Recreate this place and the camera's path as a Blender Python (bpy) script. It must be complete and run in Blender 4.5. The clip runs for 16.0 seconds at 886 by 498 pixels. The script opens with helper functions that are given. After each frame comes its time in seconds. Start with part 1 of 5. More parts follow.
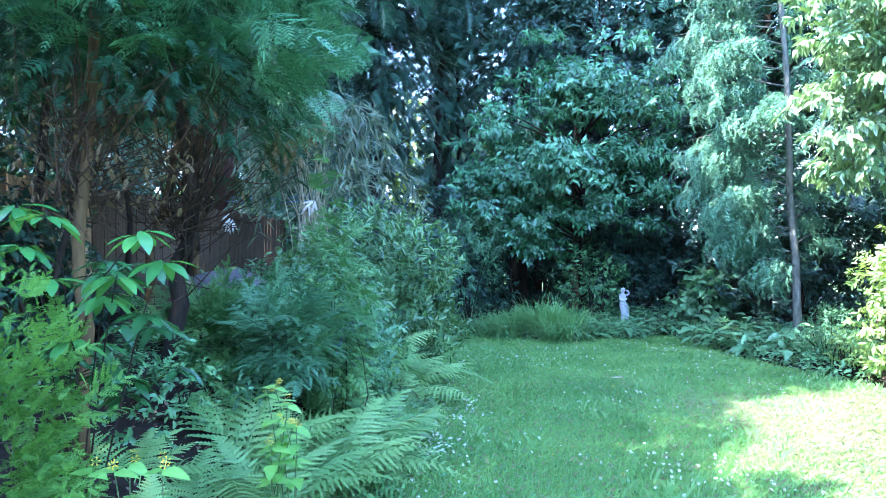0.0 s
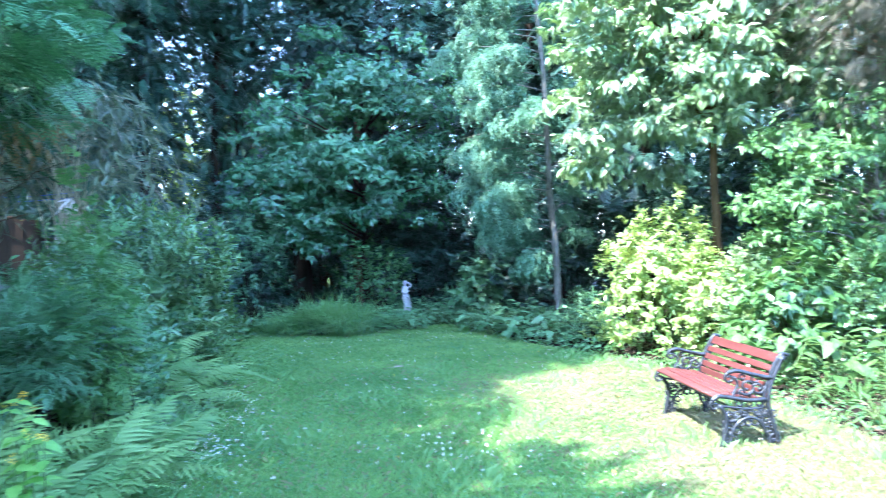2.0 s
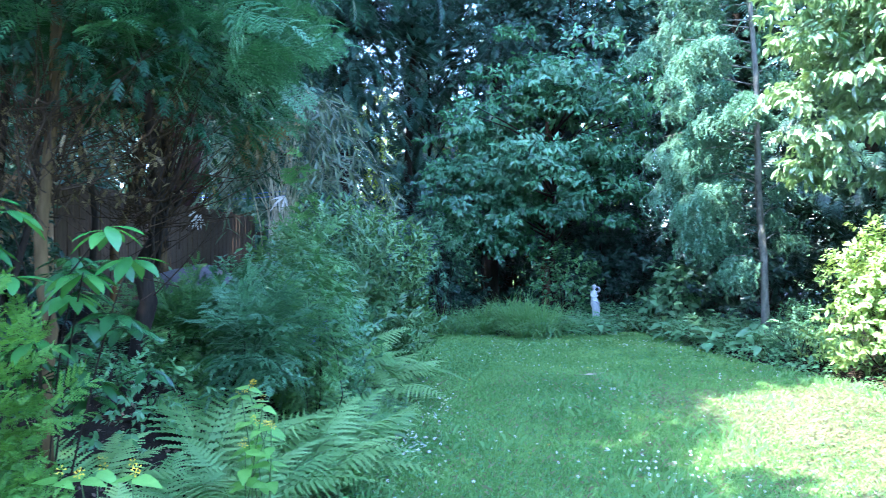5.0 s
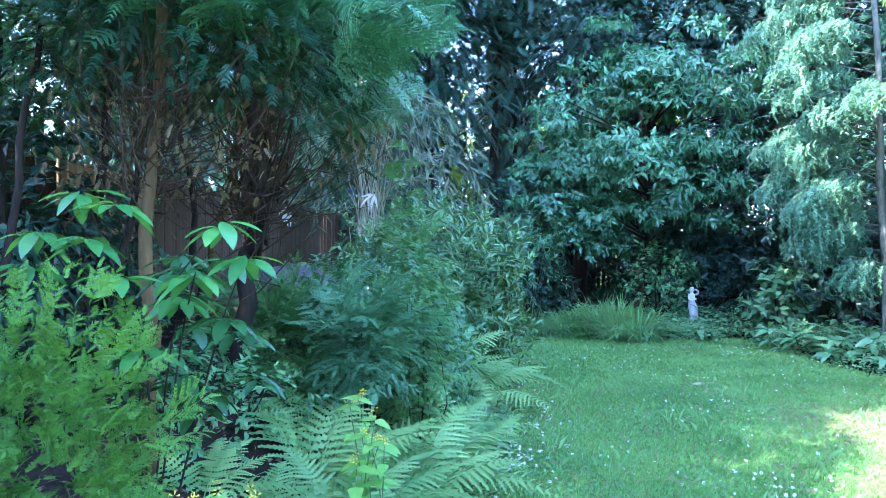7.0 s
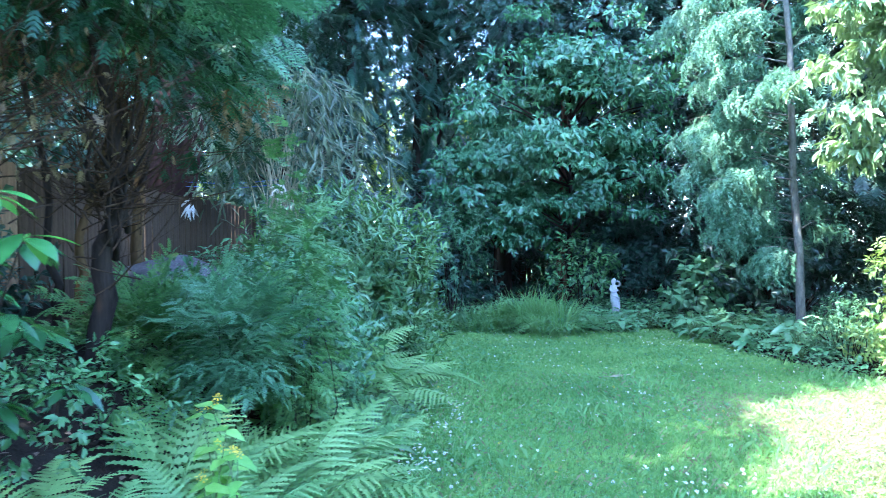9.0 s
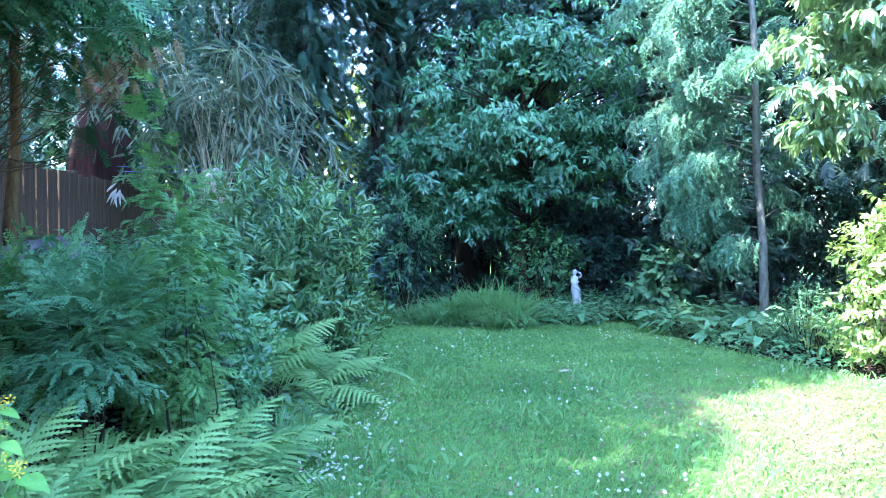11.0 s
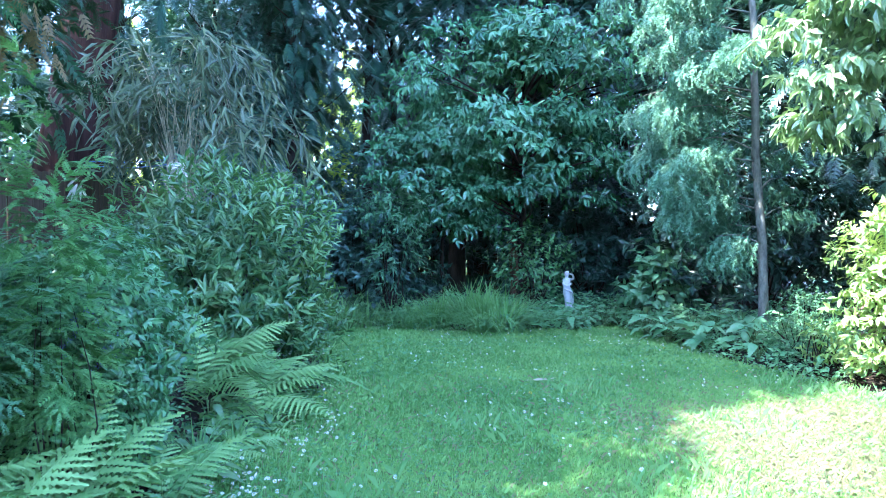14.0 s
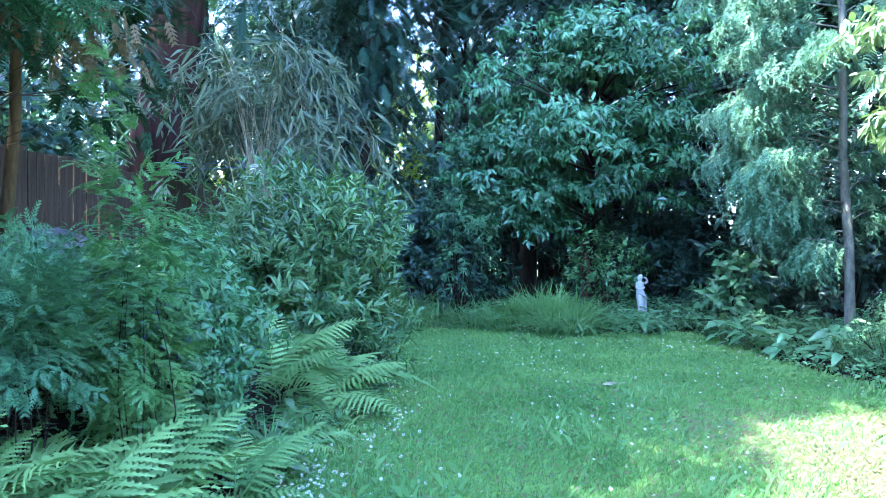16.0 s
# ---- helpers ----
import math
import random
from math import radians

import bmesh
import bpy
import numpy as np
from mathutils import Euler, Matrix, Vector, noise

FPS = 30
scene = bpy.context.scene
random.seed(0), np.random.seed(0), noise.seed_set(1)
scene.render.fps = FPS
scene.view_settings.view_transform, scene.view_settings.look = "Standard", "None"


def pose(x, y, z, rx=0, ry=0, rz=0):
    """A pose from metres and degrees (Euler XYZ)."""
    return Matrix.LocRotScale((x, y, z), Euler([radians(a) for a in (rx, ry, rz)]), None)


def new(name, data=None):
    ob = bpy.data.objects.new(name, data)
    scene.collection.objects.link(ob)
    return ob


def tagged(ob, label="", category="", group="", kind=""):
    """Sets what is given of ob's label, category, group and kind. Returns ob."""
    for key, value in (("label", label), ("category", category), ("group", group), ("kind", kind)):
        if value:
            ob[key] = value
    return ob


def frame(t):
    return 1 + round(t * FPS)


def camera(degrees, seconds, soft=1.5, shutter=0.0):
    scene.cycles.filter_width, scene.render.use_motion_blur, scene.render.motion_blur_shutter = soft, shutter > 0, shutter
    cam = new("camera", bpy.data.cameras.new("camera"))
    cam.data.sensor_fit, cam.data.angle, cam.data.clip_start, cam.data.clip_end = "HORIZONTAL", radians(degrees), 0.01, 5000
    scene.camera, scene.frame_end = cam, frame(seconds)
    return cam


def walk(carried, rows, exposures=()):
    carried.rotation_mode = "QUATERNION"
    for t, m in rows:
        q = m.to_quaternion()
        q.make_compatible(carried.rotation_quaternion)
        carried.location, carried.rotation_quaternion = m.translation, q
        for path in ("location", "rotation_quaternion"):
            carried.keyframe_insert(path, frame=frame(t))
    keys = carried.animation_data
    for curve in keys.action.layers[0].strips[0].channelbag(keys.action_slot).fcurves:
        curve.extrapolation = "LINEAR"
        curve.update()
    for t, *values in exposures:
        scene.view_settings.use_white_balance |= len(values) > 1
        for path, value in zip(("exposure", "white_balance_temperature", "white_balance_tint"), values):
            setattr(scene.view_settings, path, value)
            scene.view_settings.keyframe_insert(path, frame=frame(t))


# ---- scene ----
cam = camera(62.5, 16.0, soft=0.85, shutter=0.4)
METRES, EYE, TILT, LEAN, TURN = 3.3, 1.68, 0.0, 0.0, 0.0
ROWS = [
    (0.0, 0.0, 0.0, 0.0, 0.0, 0.0, -0.0),
    (0.5, 0.0072, 0.0022, 0.0012, -0.92, -0.01, 0.09),
    (1.0, 0.0159, -0.0041, -0.0007, -1.81, 0.01, 0.24),
    (1.5, 0.0307, -0.0229, -0.0029, -7.4, -0.08, 0.82),
    (2.0, 0.034, -0.0331, -0.0067, -16.39, -0.46, 1.52),
    (2.5, 0.0318, -0.0282, -0.0055, -22.32, -0.81, 1.9),
    (3.0, 0.0178, -0.0091, 0.0006, -24.16, -0.97, 1.94),
    (3.5, 0.0021, 0.01, 0.0011, -22.13, -0.92, 1.67),
    (4.0, -0.0298, 0.0432, 0.001, -16.09, -0.67, 1.12),
    (4.5, -0.0408, 0.0477, 0.0023, -8.42, -0.38, 0.46),
    (5.0, -0.0166, 0.0274, -0.0004, -2.44, -0.25, -0.05),
    (7.5, -0.0975, 0.1725, 0.0, 3.5, -0.38, -0.44),
    (8.0, -0.0936, 0.2019, -0.0022, 2.16, -0.38, -0.25),
    (8.5, -0.0572, 0.2343, -0.0155, 0.23, -0.46, -0.01),
    (9.0, -0.0086, 0.267, -0.0209, -1.66, -0.57, 0.19),
    (9.5, 0.0254, 0.3302, -0.0363, -3.08, -0.73, 0.3),
    (12.0, 0.2123, 0.4897, -0.0607, -3.33, -0.92, 0.18),
    (12.5, 0.2497, 0.528, -0.0676, -3.3, -0.91, 0.16),
    (13.0, 0.2647, 0.5664, -0.0706, -3.26, -0.89, 0.13),
    (13.5, 0.2715, 0.5918, -0.0699, -2.98, -0.86, 0.07),
    (14.0, 0.2852, 0.5915, -0.0636, -2.19, -0.81, -0.05),
    (14.5, 0.2953, 0.5904, -0.0652, -0.85, -0.78, -0.22),
    (15.0, 0.2958, 0.5937, -0.0636, 0.85, -0.75, -0.42),
    (15.5, 0.2905, 0.5849, -0.0642, 2.42, -0.73, -0.56),
    (16.0, 0.295, 0.5844, -0.0653, 3.49, -0.73, -0.64),
]
walk(cam, [(t, pose(0, 0, EYE, TILT, LEAN, TURN) @ pose(METRES * x, METRES * y, METRES * z, 90 + pitch, roll, yaw)) for t, x, y, z, yaw, pitch, roll in ROWS],
     exposures=[(t, e + 1.25, 5070, 20) for t, e in ((0.0, 3.2), (1.0, 3.2), (2.0, 3.05), (2.6, 2.37), (4.2, 2.37), (5.0, 2.95), (7.5, 3.2), (9.5, 3.2), (12.0, 3.1), (16.0, 3.1))])

# ---- light ----
SUN_WAY = Vector((0.88, 0.48, 0)).normalized()
SUN_EL = radians(55)
sun = new("sun", bpy.data.lights.new("sun", "SUN"))
sun.data.energy, sun.data.angle, sun.data.color = 2.2, radians(0.53), (1.0, 0.90, 0.72)
sun_dir = Vector((SUN_WAY.x * math.cos(SUN_EL), SUN_WAY.y * math.cos(SUN_EL), -math.sin(SUN_EL)))
sun.matrix_world = Matrix.Translation((-20, -12, 30)) @ sun_dir.to_track_quat("-Z", "Y").to_matrix().to_4x4()
world = bpy.data.worlds.new("sky")
scene.world = world
world.use_nodes = True
wn = world.node_tree
sky = wn.nodes.new("ShaderNodeTexSky")
sky.sky_type, sky.sun_disc = "NISHITA", False
sky.sun_elevation, sky.sun_rotation = SUN_EL, math.atan2(-SUN_WAY.x, -SUN_WAY.y)
sky.air_density, sky.dust_density, sky.ozone_density = 1.0, 0.6, 1.2
wn.nodes["Background"].inputs["Strength"].default_value = 0.15
wn.links.new(sky.outputs[0], wn.nodes["Background"].inputs["Color"])

# ---- tools ----
rng = np.random.default_rng(7)


def unit(v):
    v = np.asarray(v, float)
    return v / np.maximum(np.linalg.norm(v, axis=-1, keepdims=True), 1e-9)


def basis(f, n):
    """Frames whose y runs along f and whose z leans to n."""
    y = unit(f)
    x = unit(np.cross(y, n) + 1e-6)
    return np.stack([x, y, np.cross(x, y)], axis=-1)


def strewn(tv, tf, R, P):
    """Copies of one small template at many frames, as arrays."""
    V = (np.einsum("nij,kj->nki", R, tv) + P[:, None, :]).reshape(-1, 3)
    F = (tf[None] + (np.arange(len(P)) * len(tv))[:, None, None]).reshape(-1, 3)
    return V, F


def joined(bits):
    vs, fs, k = [], [], 0
    for v, f in bits:
        vs.append(v), fs.append(f + k)
        k += len(v)
    return np.concatenate(vs), np.concatenate(fs)


def tri_mesh(name, vf, mats, smooth=False, slots=None):
    v, f = vf
    me = bpy.data.meshes.new(name)
    me.vertices.add(len(v)), me.loops.add(len(f) * 3), me.polygons.add(len(f))
    me.vertices.foreach_set("co", np.ascontiguousarray(v, np.float32).ravel())
    me.loops.foreach_set("vertex_index", np.ascontiguousarray(f, np.int32).ravel())
    me.polygons.foreach_set("loop_start", np.arange(0, len(f) * 3, 3, dtype=np.int32))
    for m in (mats if isinstance(mats, (list, tuple)) else [mats]):
        me.materials.append(m)
    if slots is not None:
        me.polygons.foreach_set("material_index", np.asarray(slots, np.int32))
    me.update(calc_edges=True)
    me.polygons.foreach_set("use_smooth", np.full(len(f), smooth))
    return me


def thing(name, label, category, at=(0, 0, 0), group="", kind=""):
    ob = new(name)
    ob.location = at
    return tagged(ob, label, category, group, kind)


MANY = {"leaf_tuft", "branchwork", "twig_tangle", "withered_foliage", "stalk_tangle", "flower_cluster"}


def part(name, me, parent, label="", m=None):
    """One mesh under a thing; its vertices are in the world unless m places it in the thing."""
    ob = new(name, me)
    ob.parent = parent
    if m is None:
        ob.matrix_parent_inverse = Matrix.Translation(-Vector(parent.location)) if parent.parent is None else Matrix.Identity(4)
    else:
        ob.matrix_basis = m
    return tagged(ob, label, kind="stuff" if name in MANY else "")


def sweep(pts, radii, sides=7, flat=1.0, axis=(1, 0, 0)):
    """A tapered tube along points, as arrays."""
    P = np.asarray(pts, float)
    r = np.broadcast_to(np.asarray(radii, float), (len(P),))
    T = unit(np.gradient(P, axis=0))
    ref = np.array(axis, float)
    B = unit(ref - (T @ ref)[:, None] * T + 1e-6)
    N = np.cross(T, B)
    a = np.linspace(0, 2 * np.pi, sides, endpoint=False)
    V = P[:, None] + r[:, None, None] * (np.cos(a)[None, :, None] * B[:, None] * flat + np.sin(a)[None, :, None] * N[:, None])
    V = np.concatenate([V.reshape(-1, 3), P[:1], P[-1:]])
    n, F = len(P), []
    for i in range(n - 1):
        for j in range(sides):
            k = (j + 1) % sides
            a0, a1, b0, b1 = i * sides + j, i * sides + k, (i + 1) * sides + j, (i + 1) * sides + k
            F += [(a0, a1, b1), (a0, b1, b0)]
    for j in range(sides):
        k = (j + 1) % sides
        F += [(n * sides, k, j), (n * sides + 1, (n - 1) * sides + j, (n - 1) * sides + k)]
    return V, np.array(F)


def spline(pts, n):
    """A smooth run of n points through a few."""
    P = np.asarray(pts, float)
    P = np.vstack([2 * P[0] - P[1], P, 2 * P[-1] - P[-2]])
    out = []
    for u in np.linspace(0, len(P) - 3 - 1e-6, n):
        i, t = int(u), u - int(u)
        a, b, c, d = P[i:i + 4]
        out.append(0.5 * (2 * b + (c - a) * t + (2 * a - 5 * b + 4 * c - d) * t ** 2 + (3 * b - a - 3 * c + d) * t ** 3))
    return np.array(out)


def boxy(cx, cy, cz, sx, sy, sz, bevel=0.004):
    """A bevelled box as a bmesh turned to arrays."""
    bm = bmesh.new()
    bmesh.ops.create_cube(bm, size=1, matrix=Matrix.Translation((cx, cy, cz)) @ Matrix.Diagonal((sx, sy, sz, 1)))
    if bevel:
        bmesh.ops.bevel(bm, geom=bm.edges[:], offset=bevel, segments=1, affect="EDGES")
    bmesh.ops.triangulate(bm, faces=bm.faces[:])
    v = np.array([x.co[:] for x in bm.verts])
    f = np.array([[x.index for x in y.verts] for y in bm.faces])
    bm.free()
    return v, f


# ---- materials ----
def nodes_of(name):
    m = bpy.data.materials.new(name)
    m.use_nodes = True
    return m, m.node_tree.nodes, m.node_tree.links, m.node_tree.nodes["Principled BSDF"]


def leaf_mat(name, dark, light, rough=0.45, glow=0.3, thin=(0.25, 0.45, 0.06), patch=1.3, by="island", spec=0.5):
    """Leaves: each takes its own tint; light also passes through the blade."""
    m, N, L, b = nodes_of(name)
    ramp = N.new("ShaderNodeValToRGB")
    ramp.color_ramp.elements[0].color, ramp.color_ramp.elements[1].color = (*dark, 1), (*light, 1)
    if by == "island":
        rnd = N.new("ShaderNodeNewGeometry").outputs["Random Per Island"]
    else:
        rnd = N.new("ShaderNodeObjectInfo").outputs["Random"]
    tex, co = N.new("ShaderNodeTexNoise"), N.new("ShaderNodeTexCoord")
    tex.inputs["Scale"].default_value = patch
    tex.inputs["Detail"].default_value = 3
    L.new(co.outputs["Object"], tex.inputs["Vector"])
    add = N.new("ShaderNodeMath")
    add.operation = "MULTIPLY_ADD"
    add.inputs[1].default_value = 0.55
    sub = N.new("ShaderNodeMath")
    sub.operation = "MULTIPLY_ADD"
    sub.inputs[1].default_value, sub.inputs[2].default_value = 1.5, -0.52
    L.new(tex.outputs["Fac"], sub.inputs[0])
    L.new(rnd, add.inputs[0]), L.new(sub.outputs[0], add.inputs[2])
    L.new(add.outputs[0], ramp.inputs["Fac"])
    L.new(ramp.outputs["Color"], b.inputs["Base Color"])
    b.inputs["Roughness"].default_value = rough
    b.inputs["Specular IOR Level"].default_value = spec
    fine = N.new("ShaderNodeTexNoise")
    fine.inputs["Scale"].default_value = 90
    L.new(co.outputs["Object"], fine.inputs["Vector"])
    bump = N.new("ShaderNodeBump")
    bump.inputs["Strength"].default_value, bump.inputs["Distance"].default_value = 0.25, 0.004
    L.new(fine.outputs["Fac"], bump.inputs["Height"]), L.new(bump.outputs[0], b.inputs["Normal"])
    tr, mix = N.new("ShaderNodeBsdfTranslucent"), N.new("ShaderNodeMixShader")
    tint = N.new("ShaderNodeMix")
    tint.data_type, tint.blend_type = "RGBA", "MIX"
    tint.inputs[0].default_value = 0.6
    L.new(ramp.outputs["Color"], tint.inputs[6])
    tint.inputs[7].default_value = (*thin, 1)
    L.new(tint.outputs[2], tr.inputs["Color"])
    mix.inputs["Fac"].default_value = glow
    L.new(b.outputs[0], mix.inputs[1]), L.new(tr.outputs[0], mix.inputs[2])
    L.new(mix.outputs[0], N["Material Output"].inputs["Surface"])
    return m


def rough_mat(name, c1, c2, scale=8, stretch=(1, 1, 1), rough=0.85, bump=0.5, dist=0.01, metal=0.0, fine=60, c3=None):
    """Bark, soil, stone, painted wood: two tints in a broad noise, grain in a fine one."""
    m, N, L, b = nodes_of(name)
    co, mp = N.new("ShaderNodeTexCoord"), N.new("ShaderNodeMapping")
    mp.inputs["Scale"].default_value = stretch
    L.new(co.outputs["Object"], mp.inputs["Vector"])
    t1, t2 = N.new("ShaderNodeTexNoise"), N.new("ShaderNodeTexNoise")
    t1.inputs["Scale"].default_value, t2.inputs["Scale"].default_value = scale, fine
    t1.inputs["Detail"].default_value = t2.inputs["Detail"].default_value = 5
    L.new(mp.outputs[0], t1.inputs["Vector"]), L.new(mp.outputs[0], t2.inputs["Vector"])
    ramp = N.new("ShaderNodeValToRGB")
    e = ramp.color_ramp.elements
    e[0].position, e[1].position = 0.32, 0.68
    e[0].color, e[1].color = (*c1, 1), (*c2, 1)
    if c3:
        k = e.new(0.76)
        k.color = (*c3, 1)
    mixf = N.new("ShaderNodeMath")
    mixf.operation = "MULTIPLY_ADD"
    mixf.inputs[1].default_value = 0.35
    s = N.new("ShaderNodeMath")
    s.operation = "MULTIPLY"
    s.inputs[1].default_value = 0.68
    L.new(t1.outputs["Fac"], s.inputs[0]), L.new(t2.outputs["Fac"], mixf.inputs[0]), L.new(s.outputs[0], mixf.inputs[2])
    L.new(mixf.outputs[0], ramp.inputs["Fac"]), L.new(ramp.outputs[0], b.inputs["Base Color"])
    bp = N.new("ShaderNodeBump")
    bp.inputs["Strength"].default_value, bp.inputs["Distance"].default_value = bump, dist
    L.new(mixf.outputs[0], bp.inputs["Height"]), L.new(bp.outputs[0], b.inputs["Normal"])
    b.inputs["Roughness"].default_value, b.inputs["Metallic"].default_value = rough, metal
    b.inputs["Specular IOR Level"].default_value = 0.1 if rough > 0.8 else 0.45
    return m


SOIL = rough_mat("soil", (0.008, 0.0065, 0.0045), (0.032, 0.025, 0.017), 5, rough=0.95, bump=0.9, dist=0.04)
TURF = rough_mat("turf", (0.045, 0.10, 0.025), (0.14, 0.20, 0.06), 3, rough=0.95, bump=0.8, dist=0.02)
STONE = rough_mat("grey_stone", (0.05, 0.047, 0.045), (0.17, 0.16, 0.155), 6, rough=0.9, bump=0.8, dist=0.02)
BARK = rough_mat("brown_bark", (0.04, 0.025, 0.016), (0.17, 0.105, 0.065), 10, (1, 1, 0.15), 0.9, 0.9, 0.02)
BARK_RED = rough_mat("red_fibrous_bark", (0.018, 0.009, 0.007), (0.065, 0.032, 0.024), 9, (1, 1, 0.08), 0.95, 1.0, 0.03)
BARK_GREY = rough_mat("grey_bark", (0.08, 0.082, 0.065), (0.24, 0.235, 0.19), 14, (1, 1, 0.4), 0.9, 0.7, 0.01)
BARK_DARK = rough_mat("dark_bark", (0.010, 0.008, 0.006), (0.04, 0.031, 0.022), 10, (1, 1, 0.2), 0.9, 0.9, 0.02)
BARK_TAN = rough_mat("tan_bark", (0.04, 0.026, 0.010), (0.13, 0.085, 0.034), 12, (1, 1, 0.2), 0.85, 0.7, 0.01)
TWIG = rough_mat("dead_twigs", (0.018, 0.012, 0.007), (0.06, 0.04, 0.02), 20, rough=0.9)
BOARD = rough_mat("weathered_fence_wood", (0.03, 0.021, 0.012), (0.10, 0.068, 0.04), 6, (4, 4, 0.35), 0.85, 0.5, 0.004)
BOARD_TAN = rough_mat("pale_fence_wood", (0.16, 0.10, 0.055), (0.4, 0.27, 0.15), 6, (4, 4, 0.35), 0.85, 0.5, 0.004)
IRON = rough_mat("black_cast_iron", (0.012, 0.016, 0.02), (0.05, 0.06, 0.07), 30, rough=0.42, bump=0.4, dist=0.003, metal=0.35)
SLAT = rough_mat("worn_red_paint", (0.055, 0.016, 0.012), (0.125, 0.038, 0.03), 9, (0.35, 2, 2), 0.5, 0.4, 0.002, fine=70, c3=(0.42, 0.3, 0.25))
MARBLE = rough_mat("white_cast_stone", (0.328, 0.328, 0.32), (0.515, 0.515, 0.499), 9, rough=0.7, bump=0.3, dist=0.004)
ROPE = rough_mat("blue_line", (0.03, 0.08, 0.3), (0.06, 0.14, 0.45), 40, rough=0.5)
STALK = rough_mat("green_stalk", (0.06, 0.12, 0.03), (0.13, 0.2, 0.06), 15, rough=0.6, bump=0.2, dist=0.002)
STRAW = rough_mat("pale_cane", (0.2, 0.18, 0.1), (0.42, 0.38, 0.24), 15, (1, 1, 0.2), 0.6, 0.2, 0.002)

L_GRASS = leaf_mat("grass_blades", (0.07, 0.20, 0.045), (0.27, 0.46, 0.12), 0.5, 0.3, (0.22, 0.42, 0.06), 0.9)
L_CLOVER = leaf_mat("clover", (0.04, 0.14, 0.05), (0.14, 0.32, 0.12), 0.55, 0.25, (0.2, 0.42, 0.07), 1.2)
L_LONG = leaf_mat("long_grass", (0.11, 0.28, 0.08), (0.28, 0.48, 0.18), 0.45, 0.4, (0.25, 0.45, 0.08), 1.5)
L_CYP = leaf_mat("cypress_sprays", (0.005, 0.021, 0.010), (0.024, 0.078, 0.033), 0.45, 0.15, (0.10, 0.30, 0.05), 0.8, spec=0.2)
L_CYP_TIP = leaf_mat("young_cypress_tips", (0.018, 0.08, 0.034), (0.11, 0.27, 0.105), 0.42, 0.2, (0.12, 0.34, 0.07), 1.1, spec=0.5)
L_GOLD = leaf_mat("golden_sprays", (0.016, 0.075, 0.014), (0.15, 0.32, 0.045), 0.5, 0.28, (0.3, 0.5, 0.05), 3.0, spec=0.2)
L_THUJA = leaf_mat("thuja_sprays", (0.04, 0.13, 0.035), (0.18, 0.35, 0.09), 0.45, 0.25, (0.16, 0.38, 0.08), 2.0, spec=0.4)
L_BLUE = leaf_mat("blue_green_sprays", (0.03, 0.10, 0.045), (0.17, 0.34, 0.14), 0.45, 0.25, (0.1, 0.3, 0.1), 1.5, spec=0.5)
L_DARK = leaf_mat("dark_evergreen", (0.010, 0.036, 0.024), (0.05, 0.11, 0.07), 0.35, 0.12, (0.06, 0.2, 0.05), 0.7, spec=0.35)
L_CLUMP = leaf_mat("far_grass_blades", (0.10, 0.27, 0.08), (0.30, 0.5, 0.18), 0.45, 0.4, (0.3, 0.48, 0.12), 1.5)
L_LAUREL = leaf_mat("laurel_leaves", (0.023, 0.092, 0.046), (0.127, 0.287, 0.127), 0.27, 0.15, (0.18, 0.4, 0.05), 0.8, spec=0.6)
# Paler than L_LAUREL: whitish sun glare on the leaves is put into the base colour
L_BRIGHT = leaf_mat("sun_glare_laurel_leaves", (0.065, 0.16, 0.05), (0.32, 0.43, 0.21), 0.33, 0.2, (0.3, 0.5, 0.06), 0.9, spec=0.95)
L_YELLOW = leaf_mat("yellow_green_leaves", (0.09, 0.22, 0.04), (0.42, 0.52, 0.19), 0.35, 0.3, (0.5, 0.65, 0.08), 2.0)
L_WILLOW = leaf_mat("narrow_glossy_leaves", (0.028, 0.10, 0.042), (0.17, 0.30, 0.09), 0.27, 0.2, (0.28, 0.45, 0.06), 1.6, spec=0.6)
L_SHRUB = leaf_mat("mixed_shrub_leaves", (0.025, 0.10, 0.034), (0.14, 0.29, 0.09), 0.35, 0.2, (0.15, 0.38, 0.1), 1.2, spec=0.5)
L_FERN = leaf_mat("fern_pinnae", (0.075, 0.2, 0.055), (0.30, 0.47, 0.145), 0.5, 0.25, (0.27, 0.5, 0.1), 2.0, by="object", spec=0.3)
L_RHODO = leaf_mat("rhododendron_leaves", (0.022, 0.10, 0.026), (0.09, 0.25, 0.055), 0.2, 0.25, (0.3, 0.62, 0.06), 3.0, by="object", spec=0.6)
# Darker copy for the inner whorls: the bush's inner shade put into the colour
L_RHODO_SHADED = leaf_mat("shaded_rhododendron_leaves", (0.012, 0.05, 0.014), (0.045, 0.13, 0.035), 0.25, 0.15, (0.2, 0.45, 0.06), 3.0, by="object", spec=0.6)
L_HOSTA = leaf_mat("broad_ground_leaves", (0.028, 0.088, 0.024), (0.12, 0.216, 0.06), 0.38, 0.25, (0.3, 0.5, 0.1), 3.0, by="object")
L_WEED = leaf_mat("shade_weed_leaves", (0.06, 0.18, 0.08), (0.22, 0.42, 0.19), 0.38, 0.3, (0.3, 0.5, 0.15), 2.5, by="object", spec=0.6)
L_WEED_MIX = leaf_mat("creeping_weed_leaves", (0.06, 0.19, 0.08), (0.22, 0.42, 0.18), 0.4, 0.3, (0.3, 0.5, 0.15), 1.5, spec=0.6)
L_HEART = leaf_mat("heart_shaped_leaves", (0.025, 0.085, 0.02), (0.11, 0.23, 0.06), 0.4, 0.2, (0.2, 0.38, 0.07), 1.2)
